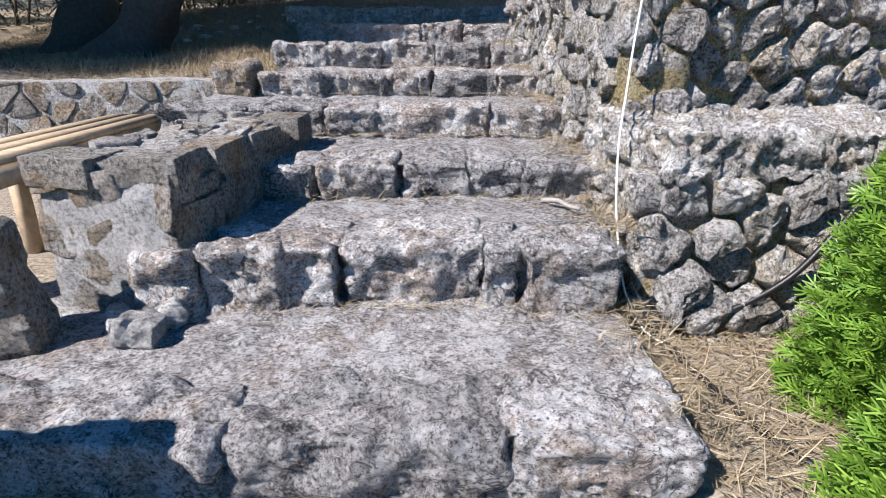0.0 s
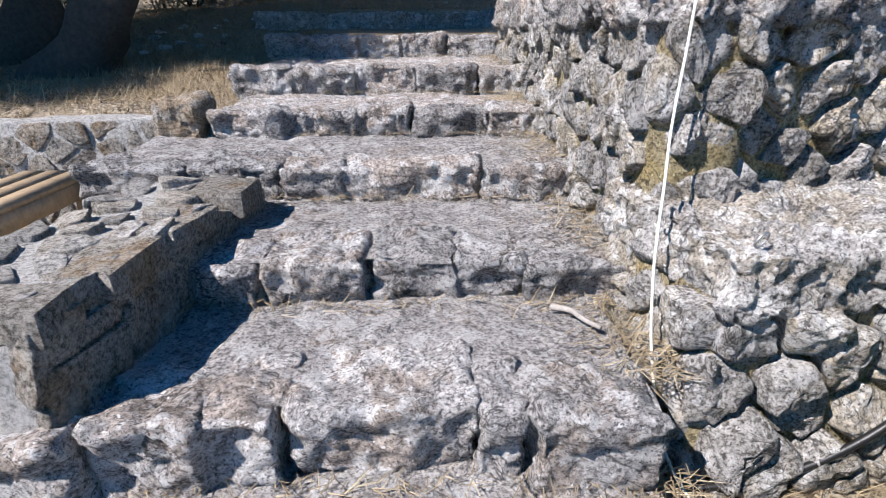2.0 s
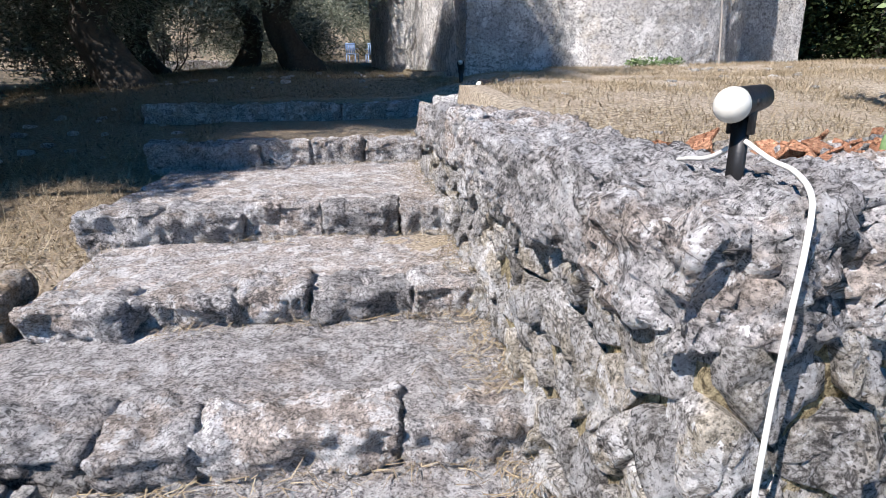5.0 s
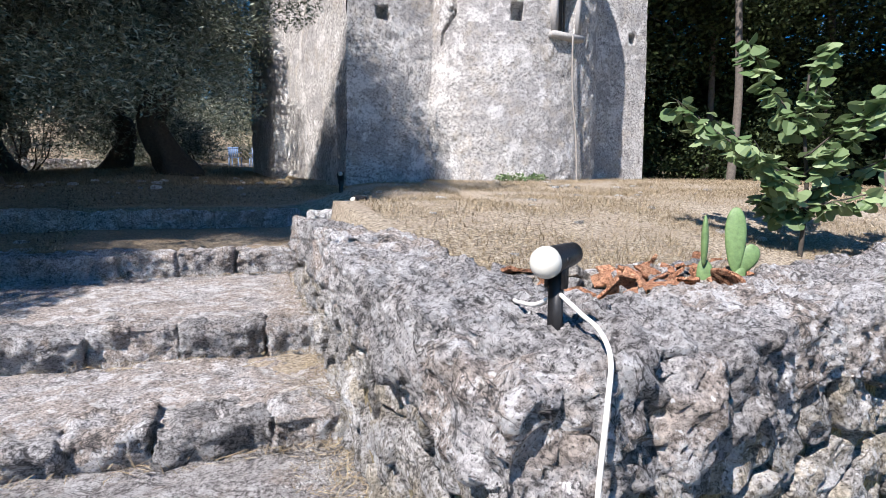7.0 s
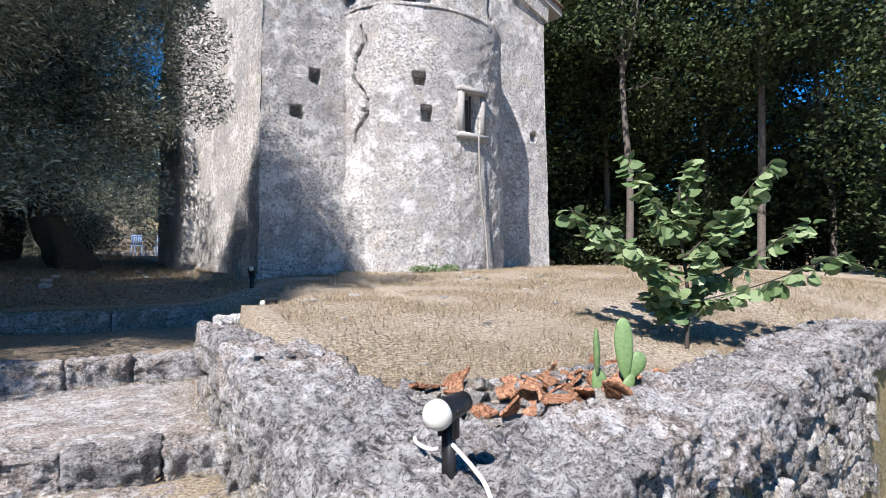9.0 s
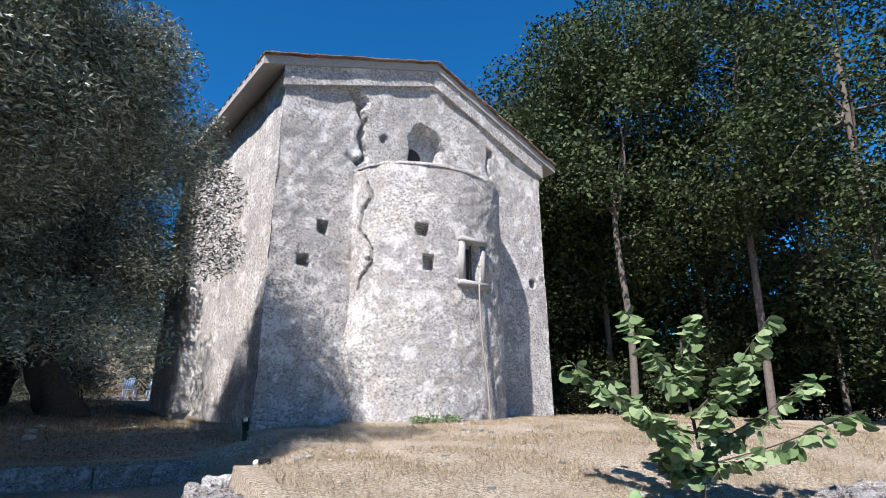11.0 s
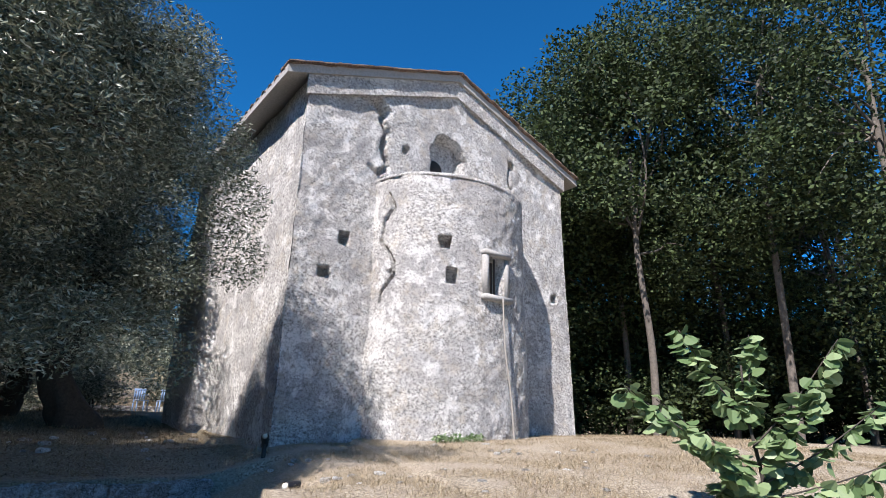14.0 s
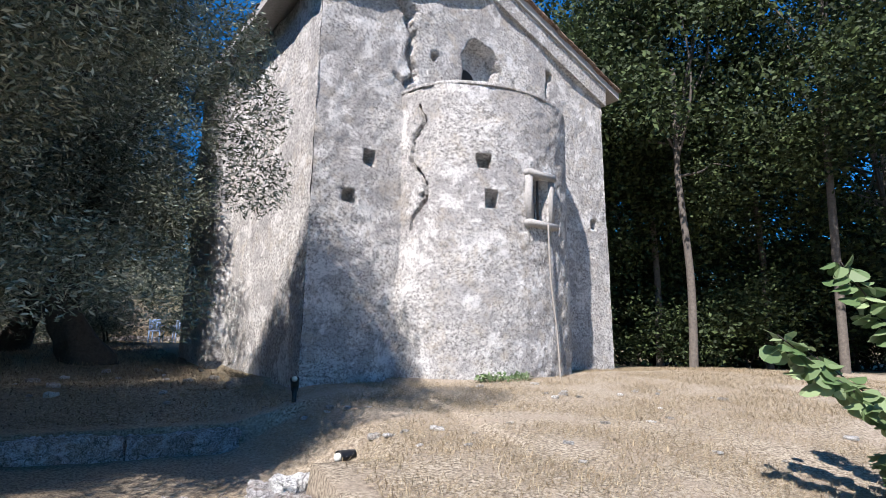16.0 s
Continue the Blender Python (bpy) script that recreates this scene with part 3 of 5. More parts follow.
LEFTS = [-2.1, -1.25, -0.95, -1.85, -1.48, -1.62, -1.9, -2.6]
CUTS = [(0.52, 0.81), (0.13, 0.30, 0.42, 0.72, 0.80), (0.17, 0.40, 0.60, 0.76), (0.22, 0.40, 0.52, 0.80), (0.22, 0.44, 0.60, 0.83), (0.2, 0.42, 0.63, 0.85), (0.22, 0.40, 0.58, 0.78), (0.25, 0.5, 0.7)]
RIGHTS = [0.72, 0.71, 0.84, 0.84, 0.84, 0.84, 0.88, 1.1]
for k, (y0, z) in enumerate(STEPS):
    y1 = STEPS[k + 1][0] if k < 7 else 11.0
    low = STEPS[k - 1][1] - 0.03 if k else 0.05
    stair_step(k, y0, z, LEFTS[k], RIGHTS[k], y1, low, 11 + 7 * k, CUTS[k], 0.16 if k in (1,) else 0.06)

# ---- walls ----
wall_run("wall_terrace_far", (-10.0, 28.4), (5.0, 28.4), 2.2, 3.15, 0.5, 15, "low dry-stone terrace wall behind the olive trees", size=0.27, faces_on=(1,), out=0.06, cap_l=0.5, cap_h=0.16)
wall_run("wall_stair", (0.80 + 0.23, 7.25), (0.80 + 0.21, 2.79), 0.1, 1.93, 0.42, 3, "grey rubble retaining wall of a planter with lichen", size=0.215, faces_on=(1,), out=0.045, flat=1.0, gap=0.02, amp=0.02, cap_l=0.46, cap_h=0.26, cap_w=1.25, end=True)
wall_run("wall_front", (0.86, wall_y(0.86) + 0.05), (6.6, wall_y(6.6) + 0.05), 0.1, 1.92, 0.42, 5, "grey rubble wall with ochre mortar around the planter", size=0.215, gap=0.02, amp=0.02, faces_on=(1,), keep=lambda x, z: z > 0.7 and x < 4.5, out=0.05, flat=0.8, cap_l=0.42, cap_h=0.25, cap_w=1.2)
wall_run("wall_ledge", (0.84, 2.62), (3.6, 2.95), 0.0, 1.03, 0.80, 8, "low wall of large rough grey stones topped by a ledge", size=0.23, faces_on=(1,), keep=lambda x, z: x < 2.2, out=0.075, amp=0.022, start=True, cap_l=1.6, cap_h=0.17, capmat=LEDGE)
wall_run("wall_parapet", (-1.15, 3.66), (-1.33, 2.09), 0.24, 0.96, 0.60, 13, "low stone parapet beside the steps with flagstone top", size=0.2, stone=SCHIST, core=PALE, caps=False, faces_on=(-1,), out=0.03, gap=0.014, stretch=1.3, flat=1.0, end=True, amp=0.007)
wall_run("wall_terrace", (-4.6, 4.55), (-1.66, 4.95), 0.2, 1.12, 0.4, 17, "low terrace wall of flat grey stones", size=0.2, stone=SCHIST, core=PALE, caps=False, end=True, faces_on=(1,), out=0.022, gap=0.014, stretch=1.5, flat=1.0, amp=0.007)


def parapet_top():
    ob = bpy.data.objects["wall_parapet"]
    inv = Matrix.LocRotScale((-1.2, 3.62, 0.2), Euler((0, 0, -math.pi / 2)), None).inverted()
    # flagstones lie flat: the face's out points up
    fm = inv @ Matrix.Translation((-1.49, 2.05, 0.895)) @ Matrix.Rotation(-math.pi / 2, 4, "X") @ Matrix.Diagonal((1, 1, -1, 1))
    rng = random.Random(4)
    for k, poly in enumerate(cells(0.6, 1.6, 0.22, 44, 1.05)):
        me, c = stone_mesh(poly, rng.uniform(0.02, 0.045), 0.022 * rng.uniform(0.6, 1.4), 0.03, 900 + k, FLAG, 0.04, 0.006, 1.0)
        for v in me.vertices:
            v.co = (v.co.x, v.co.z, -v.co.y)
        put("flagstone", me, ob, m=inv @ Matrix.Translation((-1.49 + c[0], 2.04 + c[1], 0.928)))
    # upright slabs below, thin courses above, on the side of the steps
    for k, (y, l, z0, z1) in enumerate(((2.23, 0.34, 0.40, 0.76), (2.57, 0.30, 0.52, 0.80), (2.84, 0.22, 0.58, 0.82), (3.06, 0.2, 0.62, 0.80), (3.3, 0.26, 0.7, 0.84), (3.52, 0.2, 0.72, 0.86), (2.12, 0.16, 0.77, 0.86), (2.30, 0.2, 0.77, 0.85), (2.52, 0.24, 0.81, 0.88), (2.78, 0.26, 0.82, 0.88), (3.02, 0.2, 0.81, 0.87))):
        put("slab", rock_mesh((0.12, l, z1 - z0), 0.03, 0.012, 0.012, 340 + k, SCHIST, 5), ob, m=inv @ pose(-0.955 + 0.006 * (k % 3), y, (z0 + z1) / 2, 3 * (k % 3 - 1), 2, 2 * (k % 3 - 1)))
    for k, (x, y, l, d, h, rz) in enumerate(((-1.02, 2.14, 0.26, 0.2, 0.12, 8), (-0.97, 3.36, 0.26, 0.3, 0.13, 4), (-0.99, 2.9, 0.24, 0.34, 0.1, -3), (-0.98, 2.5, 0.22, 0.36, 0.1, 5), (-1.34, 2.12, 0.3, 0.22, 0.12, -6))):
        put("edge_stone", rock_mesh((l, d, h), 0.03, 0.015, 0.016, 300 + k, SCHIST, 5), ob, m=inv @ pose(x, y, 0.9, 0, 0, rz))


FLAG = rock_mat("flagstone", (0.22, 0.215, 0.21), (0.38, 0.37, 0.35), (0.5, 0.485, 0.46), (0.40, 0.33, 0.24), 0.35, 0.5, 0.4, 0.0, 0.4)
parapet_top()
# block added out of view to cast the shadow on the lowest step
ob = put("gate_pillar", rock_mesh((0.7, 0.5, 1.5), 0.08, 0.05, 0.03, 71, SCHIST), m=pose(-1.95, 0.38, 0.82, 0, 0, 12))
tagged(ob, "unseen rough stone block that shades the lowest step", "pillar", kind="structure")
ob = put("end_stone", rock_mesh((0.34, 0.36, 0.62), 0.03, 0.06, 0.05, 73, SCHIST, 4), m=pose(-1.72, 4.88, 0.95, 2, 3, 8))
tagged(ob, "large rounded grey stone closing the terrace wall", "stone")
ob = put("standing_stone", rock_mesh((0.24, 0.2, 0.48), 0.03, 0.035, 0.03, 72, SCHIST, 4), m=pose(-1.60, 1.80, 0.58, 4, -4, 14))
tagged(ob, "upright squared grey stone on the lowest step", "stone")
for k, (x, y, s) in enumerate(((-1.12, 1.83, 0.12), (-1.24, 1.92, 0.08), (-1.15, 2.0, 0.07), (-1.06, 1.98, 0.10), (-1.28, 1.99, 0.07))):
    ob = put("loose_stone", rock_mesh((s * 1.2, s, s * 0.8), 0.018, s * 0.1, s * 0.22, 400 + k, PALE, 9), m=pose(x, y, 0.37 + s * 0.35, 20 * k, 10, 40 * k))
    tagged(ob, "loose broken grey stone lying on the step", "stone", "loose stones on the step")


# ---- the church ----
def dent(x, z, holes, cracks):
    """How far the plaster is pushed in at a spot."""
    d = 0.0
    for hx, hz, hw, hh, dep in holes:
        wob = 0.02 * noise.noise(Vector((x * 9, z * 9, hx)))
        ax, az = abs(x - hx) - hw + wob, abs(z - hz) - hh + wob
        if ax < 0 and az < 0:
            d = max(d, dep)
    for line, wid, dep in cracks:
        for (ax, az), (bx, bz) in zip(line, line[1:]):
            t = max(0, min(1, ((x - ax) * (bx - ax) + (z - az) * (bz - az)) / ((bx - ax) ** 2 + (bz - az) ** 2)))
            dist = math.hypot(x - ax - t * (bx - ax), z - az - t * (bz - az)) + 0.02 * noise.noise(Vector((x * 14, z * 14, 3)))
            if dist < wid:
                d = max(d, dep * (1 - (dist / wid) ** 3))
    return d


WID, EAVE, APEX, LEN = 5.08, 4.75, 5.72, 4.5   # heights above the church's base
BATTER = 0.012


def roof_z(x):
    return EAVE + (APEX - EAVE) * (1 - abs(x - WID / 2) / (WID / 2))


def church():
    ob = empty("church", CH, "small old lime-plastered chapel with an apse and tiled gable roof", "church")
    Z0 = 2.08
    holes = [(0.46, 4.17 - Z0, 0.07, 0.065, 0.3), (0.70, 4.67 - Z0, 0.075, 0.085, 0.25), (1.60, 6.28 - Z0, 0.05, 0.05, 0.25), (3.82, 6.70 - Z0, 0.07, 0.07, 0.25), (3.86, 6.07 - Z0, 0.07, 0.06, 0.2), (4.74, 4.45 - Z0, 0.065, 0.07, 0.25)]
    cracks = [([(1.10, 4.85), (1.22, 4.66), (1.16, 4.56), (1.28, 4.38), (1.22, 4.1), (1.33, 3.85), (1.20, 3.72)], 0.045, 0.2), ([(3.78, 4.6), (3.73, 4.3), (3.88, 4.0), (3.8, 3.7), (3.92, 3.2)], 0.03, 0.07), ([(1.02, 4.82), (1.2, 4.7)], 0.12, 0.1), ([(1.0, 3.78), (1.25, 3.62)], 0.03, 0.05)]
    # east front, with the arched niche of the upper window
    step = 0.028
    nx, nz = int(WID / step), int((APEX + 0.1) / step)
    verts, faces = [], []
    nic_x, nic_z, nic_r = 2.42, 6.32 - Z0, 0.33
    for j in range(nz + 1):
        for i in range(nx + 1):
            x = WID * i / nx
            top = roof_z(x)
            z = -0.4 + (top + 0.4) * j / nz
            p = Vector((x, 0, z))
            y = -0.035 * fr(p + Vector((5, 1, 2)), 1.1, 3) - 0.012 * fr(p, 7, 3)
            d = dent(x, z, holes, cracks)
            rag = 0.06 + 0.10 * noise.noise(Vector((x * 4.5, z * 3.5, 7.7))) if z > nic_z + 0.12 else 0
            r = math.hypot(x - nic_x, max(0, z - nic_z) * 0.85)
            if z > nic_z - 0.42 and r < nic_r + rag:
                d = max(d, 0.22)
                if math.hypot((x - nic_x + 0.09), max(0, z - (nic_z - 0.2))) < 0.16 and z > nic_z - 0.42:
                    d = 0.6
            x2 = x + (0.5 - x / WID) * 2 * BATTER * max(0, z)
            verts.append((x2, y + d + BATTER * z * 0.4, z))
    for j in range(nz):
        for i in range(nx):
            a = j * (nx + 1) + i
            faces.append((a, a + 1, a + nx + 2, a + nx + 1))
    part_me = mesh_of("front", verts, faces, PLASTER)
    put("front_wall", part_me, ob, "cracked grey-white lime plaster with putlog holes")
    # thin disc painted black in place of a deep unlit opening
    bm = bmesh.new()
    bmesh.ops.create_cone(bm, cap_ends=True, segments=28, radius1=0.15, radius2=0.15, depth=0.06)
    part("round_window", bm, UNLITBLACK, ob, "black disc standing for the unlit round opening in the niche", m=pose(2.30, 0.235 + BATTER * 0.4 * nic_z, nic_z - 0.07, 90, 0, 0))
    # side walls and back
    for name, sx in (("north_wall", 0), ("south_wall", WID)):
        ny, nzz = int(LEN / 0.06), int(EAVE / 0.06)
        vs, fs = [], []
        for j in range(nzz + 1):
            for i in range(ny + 1):
                y, z = LEN * i / ny, -0.4 + (EAVE + 0.4) * j / nzz
                q = Vector((sx, y, z))
                bx = BATTER * max(0, z) * (1 if sx == 0 else -1)
                rel = 0.03 * fr(q, 1.3, 3) + 0.012 * fr(q, 7, 3)
                butt = -0.16 if (sx == 0 and y > 2.75) else 0.0
                vs.append((sx + bx + (rel + butt) * (1 if sx == 0 else -1), y + BATTER * 0.4 * z * (1 - i / ny), z))
        for j in range(nzz):
            for i in range(ny):
                a = j * (ny + 1) + i
                f = (a, a + ny + 1, a + ny + 2, a + 1)
                fs.append(f if sx == 0 else f[::-1])
        put(name, mesh_of(name, vs, fs, PLASTER), ob)
    bm = bmesh.new()
    bm.faces.new([bm.verts.new(p) for p in ((WID, LEN, -0.4), (0, LEN, -0.4), (0, LEN, EAVE), (WID / 2, LEN, APEX), (WID, LEN, EAVE))])
    part("back_wall", bm, PLASTER, ob)
    # near-black box in place of the unlit room
    part("inner_room", box_bm(0.7, WID - 0.7, 0.7, LEN - 0.3, 0.0, EAVE - 0.3), UNLITBLACK, ob)
    # apse: a half drum with a thin cement rim
    CX, RX, RY, H = 2.40, 1.27, 0.97, 5.60 - Z0
    na, nh = 250, 190
    aholes = [(-32, 4.64 - Z0, 4.0, 0.085, 0.22), (-27.5, 4.19 - Z0, 3.6, 0.10, 0.22), (-70, 2.15, 2.0, 0.03, 0.1)]
    acr = [([(-74, 3.3), (-70, 3.1), (-78, 2.85), (-80, 2.6), (-68, 2.35), (-66, 2.1), (-78, 1.9), (-80, 1.75)], 1.5, 0.22)]
    wa0, wa1, wz0, wz1 = -2.5, 11.5, 4.0 - Z0, 4.52 - Z0
    vs, fs = [], []
    for j in range(nh + 1):
        z = -0.4 + (H + 0.4) * j / nh
        for i in range(na + 1):
            a = -100 + 200 * i / na
            r = radians(a)
            q = Vector((math.sin(r) * 1.2, -math.cos(r), z + 20))
            rel = 0.025 * fr(q, 1.4, 3) + 0.013 * fr(q, 7, 3)
            d = 0.0
            for ha, hz, hw, hh, dep in aholes:
                w = 0.25 * noise.noise(q * 9)
                if abs(a - ha) / hw + w * 0.3 < 1 and abs(z - hz) / hh + w * 0.3 < 1:
                    d = dep
            for line, wid, dep in acr:
                for (aa, az), (ba, bz) in zip(line, line[1:]):
                    if min(az, bz) <= z <= max(az, bz):
                        t = (z - az) / (bz - az)
                        dist = abs(a - (aa + t * (ba - aa)) + 2.0 * noise.noise(q * 12))
                        if dist < wid:
                            d = max(d, dep)
            if wa0 < a < wa1 and wz0 < z < wz1:
                d = 0.4
            k = 1 + rel - d - BATTER * 0.5 * z
            vs.append((CX + RX * math.sin(r) * k, -RY * math.cos(r) * k + (0.02 if abs(a) > 90 else 0), z))
    for j in range(nh):
        for i in range(na):
            b = j * (na + 1) + i
            fs.append((b, b + 1, b + na + 2, b + na + 1))
    put("apse", mesh_of("apse", vs, fs, PLASTER), ob, "round plastered apse with a long crack")
    bm = bmesh.new()
    ring = []
    for i in range(41):
        r = radians(-95 + 190 * i / 40)
        e = 1.01 - BATTER * 0.5 * H + 0.008 * noise.noise(Vector((i * 0.7, 0, 0)))
        ring.append([bm.verts.new((CX + RX * math.sin(r) * s, -RY * math.cos(r) * s, H + dz + 0.012 * noise.noise(Vector((i * 0.45, 3, 0))))) for s, dz in ((e, -0.01), (e + 0.006, 0.0), (e + 0.005, 0.025), (e - 0.03, 0.05), (0.0, 0.16))])
    for ra, rb in zip(ring, ring[1:]):
        for k in range(4):
            bm.faces.new((ra[k], rb[k], rb[k + 1], ra[k + 1]))
    part("apse_rim", bm, PLASTER, ob, "thin grey cement rim over the apse")
    # apse window: stone frame, dark panel in place of the unlit opening
    ac = radians(4.5)
    wm = Matrix.Translation((CX + RX * math.sin(ac), -RY * math.cos(ac), 0)) @ Matrix.Rotation(radians(4.5) * 0.75, 4, "Z")
    win = empty("window", wm, "", "")
    win.parent = ob
    w2, fw = 0.165, 0.075
    for nm, bx in (("jamb", (-w2 - fw, -w2, -0.035, 0.12, wz0 - 0.02, wz1 + 0.02)), ("jamb", (w2, w2 + fw, -0.015, 0.16, wz0 - 0.02, wz1 + 0.02)), ("lintel", (-w2 - fw - 0.01, w2 + fw + 0.01, -0.045, 0.14, wz1 + 0.015, wz1 + 0.09)), ("sill", (-w2 - fw - 0.02, w2 + fw + 0.02, -0.06, 0.14, wz0 - 0.09, wz0 - 0.015))):
        part(nm, box_bm(*bx, bevel=0.008), CEMENT, win, "weathered stone window surround")
    # panel coloured dark to stand for the unlit opening behind the frame
    part("shutter", box_bm(-w2, w2, 0.2, 0.23, wz0, wz1), WINDOWDARK, win, "dark panel standing for the unlit window opening")
    part("bar", box_bm(0.0, 0.02, 0.05, 0.07, wz0, wz1), WINDOWDARK, win)
    # drain pipe below the window
    pts = [(CX + 0.14, -RY - 0.07, wz0 - 0.05), (CX + 0.16, -RY - 0.075, 1.2), (CX + 0.26, -RY - 0.06, 0.6), (CX + 0.30, -RY - 0.07, -0.1)]
    part("drain_pipe", tube(smooth_path(pts, 6), 0.012, 8), PIPE, ob, "thin old drain pipe")
    # roof: slabs, a cement verge and rows of tiles at the edges
    over = 0.30
    for sgn, nm in ((-1, "roof_slope"), (1, "roof_slope")):
        xe = WID / 2 + sgn * (WID / 2 + over)
        ze = EAVE - (APEX - EAVE) * over / (WID / 2)
        bm = bmesh.new()
        q = []
        for y in (-0.10, LEN + 0.1):
            q.append([bm.verts.new(p) for p in ((xe, y, ze + 0.02), (WID / 2, y, APEX + 0.02), (WID / 2, y, APEX + 0.15), (xe, y, ze + 0.15))])
        for k in range(4):
            bm.faces.new((q[0][k], q[0][(k + 1) % 4], q[1][(k + 1) % 4], q[1][k]))
        bm.faces.new(q[0][::-1])
        bm.faces.new(q[1])
        bmesh.ops.recalc_face_normals(bm, faces=bm.faces)
        part(nm, bm, CEMENT, ob, "grey cement roof slab", smooth=False)
        slope = math.atan2(APEX - EAVE, WID / 2)
        n = 13
        for i in range(n):
            for row, yy in (("front", -0.13),):
                f = (i + 0.5) / n
                x = WID / 2 + sgn * (WID / 2 + over) * f
                z = APEX + 0.155 - (APEX - ze) * f
                put("verge_tile", VERGE_ME[i % 4], ob, m=Matrix.Translation((x, yy + 0.12, z)) @ Matrix.Rotation(sgn * slope, 4, "Y") @ pose(0, 0, random.uniform(-0.01, 0.012), 0, random.uniform(-3, 3), random.uniform(-4, 4)))
        for i in range(20):
            y = -0.05 + (LEN + 0.1) * (i + 0.5) / 20
            put("eave_tile", TILE_ME, ob, m=Matrix.Translation((xe - sgn * 0.19, y, ze + 0.16)) @ Matrix.Rotation(sgn * slope, 4, "Y") @ pose(0, 0, random.uniform(-0.008, 0.008), 0, 0, random.uniform(-4, 4)))
    # cement skirt under the verge
    bm = bmesh.new()
    for sgn in (-1, 1):
        xa, xb = WID / 2, WID / 2 + sgn * WID / 2
        vs = [(xa, -0.06, APEX + 0.03), (xb, -0.06, EAVE + 0.03), (xb, -0.045, EAVE - 0.27), (xa, -0.045, APEX - 0.25)]
        bm.faces.new([bm.verts.new(p) for p in vs][::sgn])
        back = [(x, 0.05, z) for x, y, z in vs]
        bm.faces.new([bm.verts.new(p) for p in (vs[3], vs[2], back[2], back[3])][::sgn])
    part("verge_band", bm, PLASTER, ob, "grey cement band under the gable", smooth=False)


def tile_mesh():
    bm = bmesh.new()
    rows = []
    for x in (-0.2, 0.2):
        r = 0.085 if x < 0 else 0.07
        rows.append([bm.verts.new((x, -math.cos(a) * r, math.sin(a) * r * 0.75)) for a in [math.pi * k / 8 for k in range(9)]] + [bm.verts.new((x, -math.cos(a) * (r - 0.014), math.sin(a) * (r - 0.014) * 0.75)) for a in [math.pi * (8 - k) / 8 for k in range(9)]])
    m = len(rows[0])
    for k in range(m):
        bm.faces.new((rows[0][k], rows[1][k], rows[1][(k + 1) % m], rows[0][(k + 1) % m]))
    for k in range(8):
        for r, o in ((rows[0], 1), (rows[1], -1)):
            bm.faces.new([r[k], r[k + 1], r[m - 2 - k], r[m - 1 - k]][::o])
    me = bpy.data.meshes.new("roof_tile")
    bm.to_mesh(me)
    bm.free()
    me.materials.append(ROOFTILE)
    return me


ROOFTILE = rock_mat("roof_tile", (0.13, 0.09, 0.07), (0.27, 0.17, 0.125), (0.38, 0.27, 0.21), (0.3, 0.26, 0.2), 0.5, 0.5, 0.4)
TILE_ME = tile_mesh()
VERGE_ME = [rock_mesh((0.26, 0.3, 0.035), 0.05, 0.012, 0.012, 50 + k, ROOFTILE, 6) for k in range(4)]
church()


# ---- trees ----
def limb_to(a, b, seed, sag=0.15):
    rng = random.Random(seed)
    a, b = Vector(a), Vector(b)
    m1, m2 = a.lerp(b, 0.35), a.lerp(b, 0.7)
    k = (b - a).length * 0.12
    return [a, m1 + Vector((rng.uniform(-k, k), rng.uniform(-k, k), k * sag)), m2 + Vector((rng.uniform(-k, k), rng.uniform(-k, k), k)), b]


def olive(x, y, h, r, seed, leaves, lean=(0.0, 0.0), low=0.35, trunk_r=0.2, small=0.62, n=60, size=0.075, extra=()):
    x, y, k = afar(x, y)
    h, r, small, trunk_r, size = h * k, r * k, small * k, trunk_r * k, size * (1 + k) / 2
    lean, extra = (lean[0] * k, lean[1] * k), [tuple(c * k for c in e) for e in extra]
    z = ground_z(x, y)
    rng = random.Random(seed)
    t_top = Vector((lean[0], lean[1], h * 0.42))
    bend = 0.06 * h * (1 if seed % 2 else -1)
    trunk = [(0, 0, -0.2), (lean[0] * 0.2 + bend, lean[1] * 0.2 - 0.3 * bend, h * 0.13), (lean[0] * 0.55 - 0.3 * bend, lean[1] * 0.55 + 0.4 * bend, h * 0.27), tuple(t_top)]
    cen = (lean[0] * 1.4, lean[1] * 1.4, h * (1 + low) / 2)
    rad = (r, r, h * (1 - low) / 2)
    cl = clumps_in(cen, rad, n, small, seed) + list(extra)
    limbs = [limb_to(t_top * rng.uniform(0.7, 1.0), c[:3], seed + i) for i, c in enumerate(cl[:9])]
    return tree("olive_tree", (x, y, z), trunk, limbs, cl, leaves, size, 0.26, seed, OLIVE, BARK, trunk_r, "old olive tree with a dark trunk and grey-green leaves", group="olive trees", gnarl=1.0)


# some extra clumps, one out of view, are added to shade the chapel's corner
olive(-3.7, 7.03, 7.2, 1.85, 5, 250000, lean=(1.45, 0.4), low=0.34, trunk_r=0.26, n=120, small=0.55, size=0.062, extra=[(4.05, 1.37, 1.9, 0.3, 0.3, 0.45), (3.6, 1.27, 2.1, 0.45, 0.4, 0.45), (3.1, 1.17, 2.1, 0.5, 0.5, 0.5), (2.5, 1.37, 2.0, 0.6, 0.6, 0.5), (4.45, 1.72, 3.75, 0.5, 0.5, 0.45), (4.1, 1.37, 4.3, 0.55, 0.55, 0.5), (3.7, 1.07, 4.9, 0.6, 0.6, 0.5), (4.6, 1.77, 3.1, 0.4, 0.4, 0.4), (4.2, 0.47, 3.7, 0.4, 0.4, 0.4), (2.7, -1.58, 6.3, 0.75, 0.7, 0.6)])
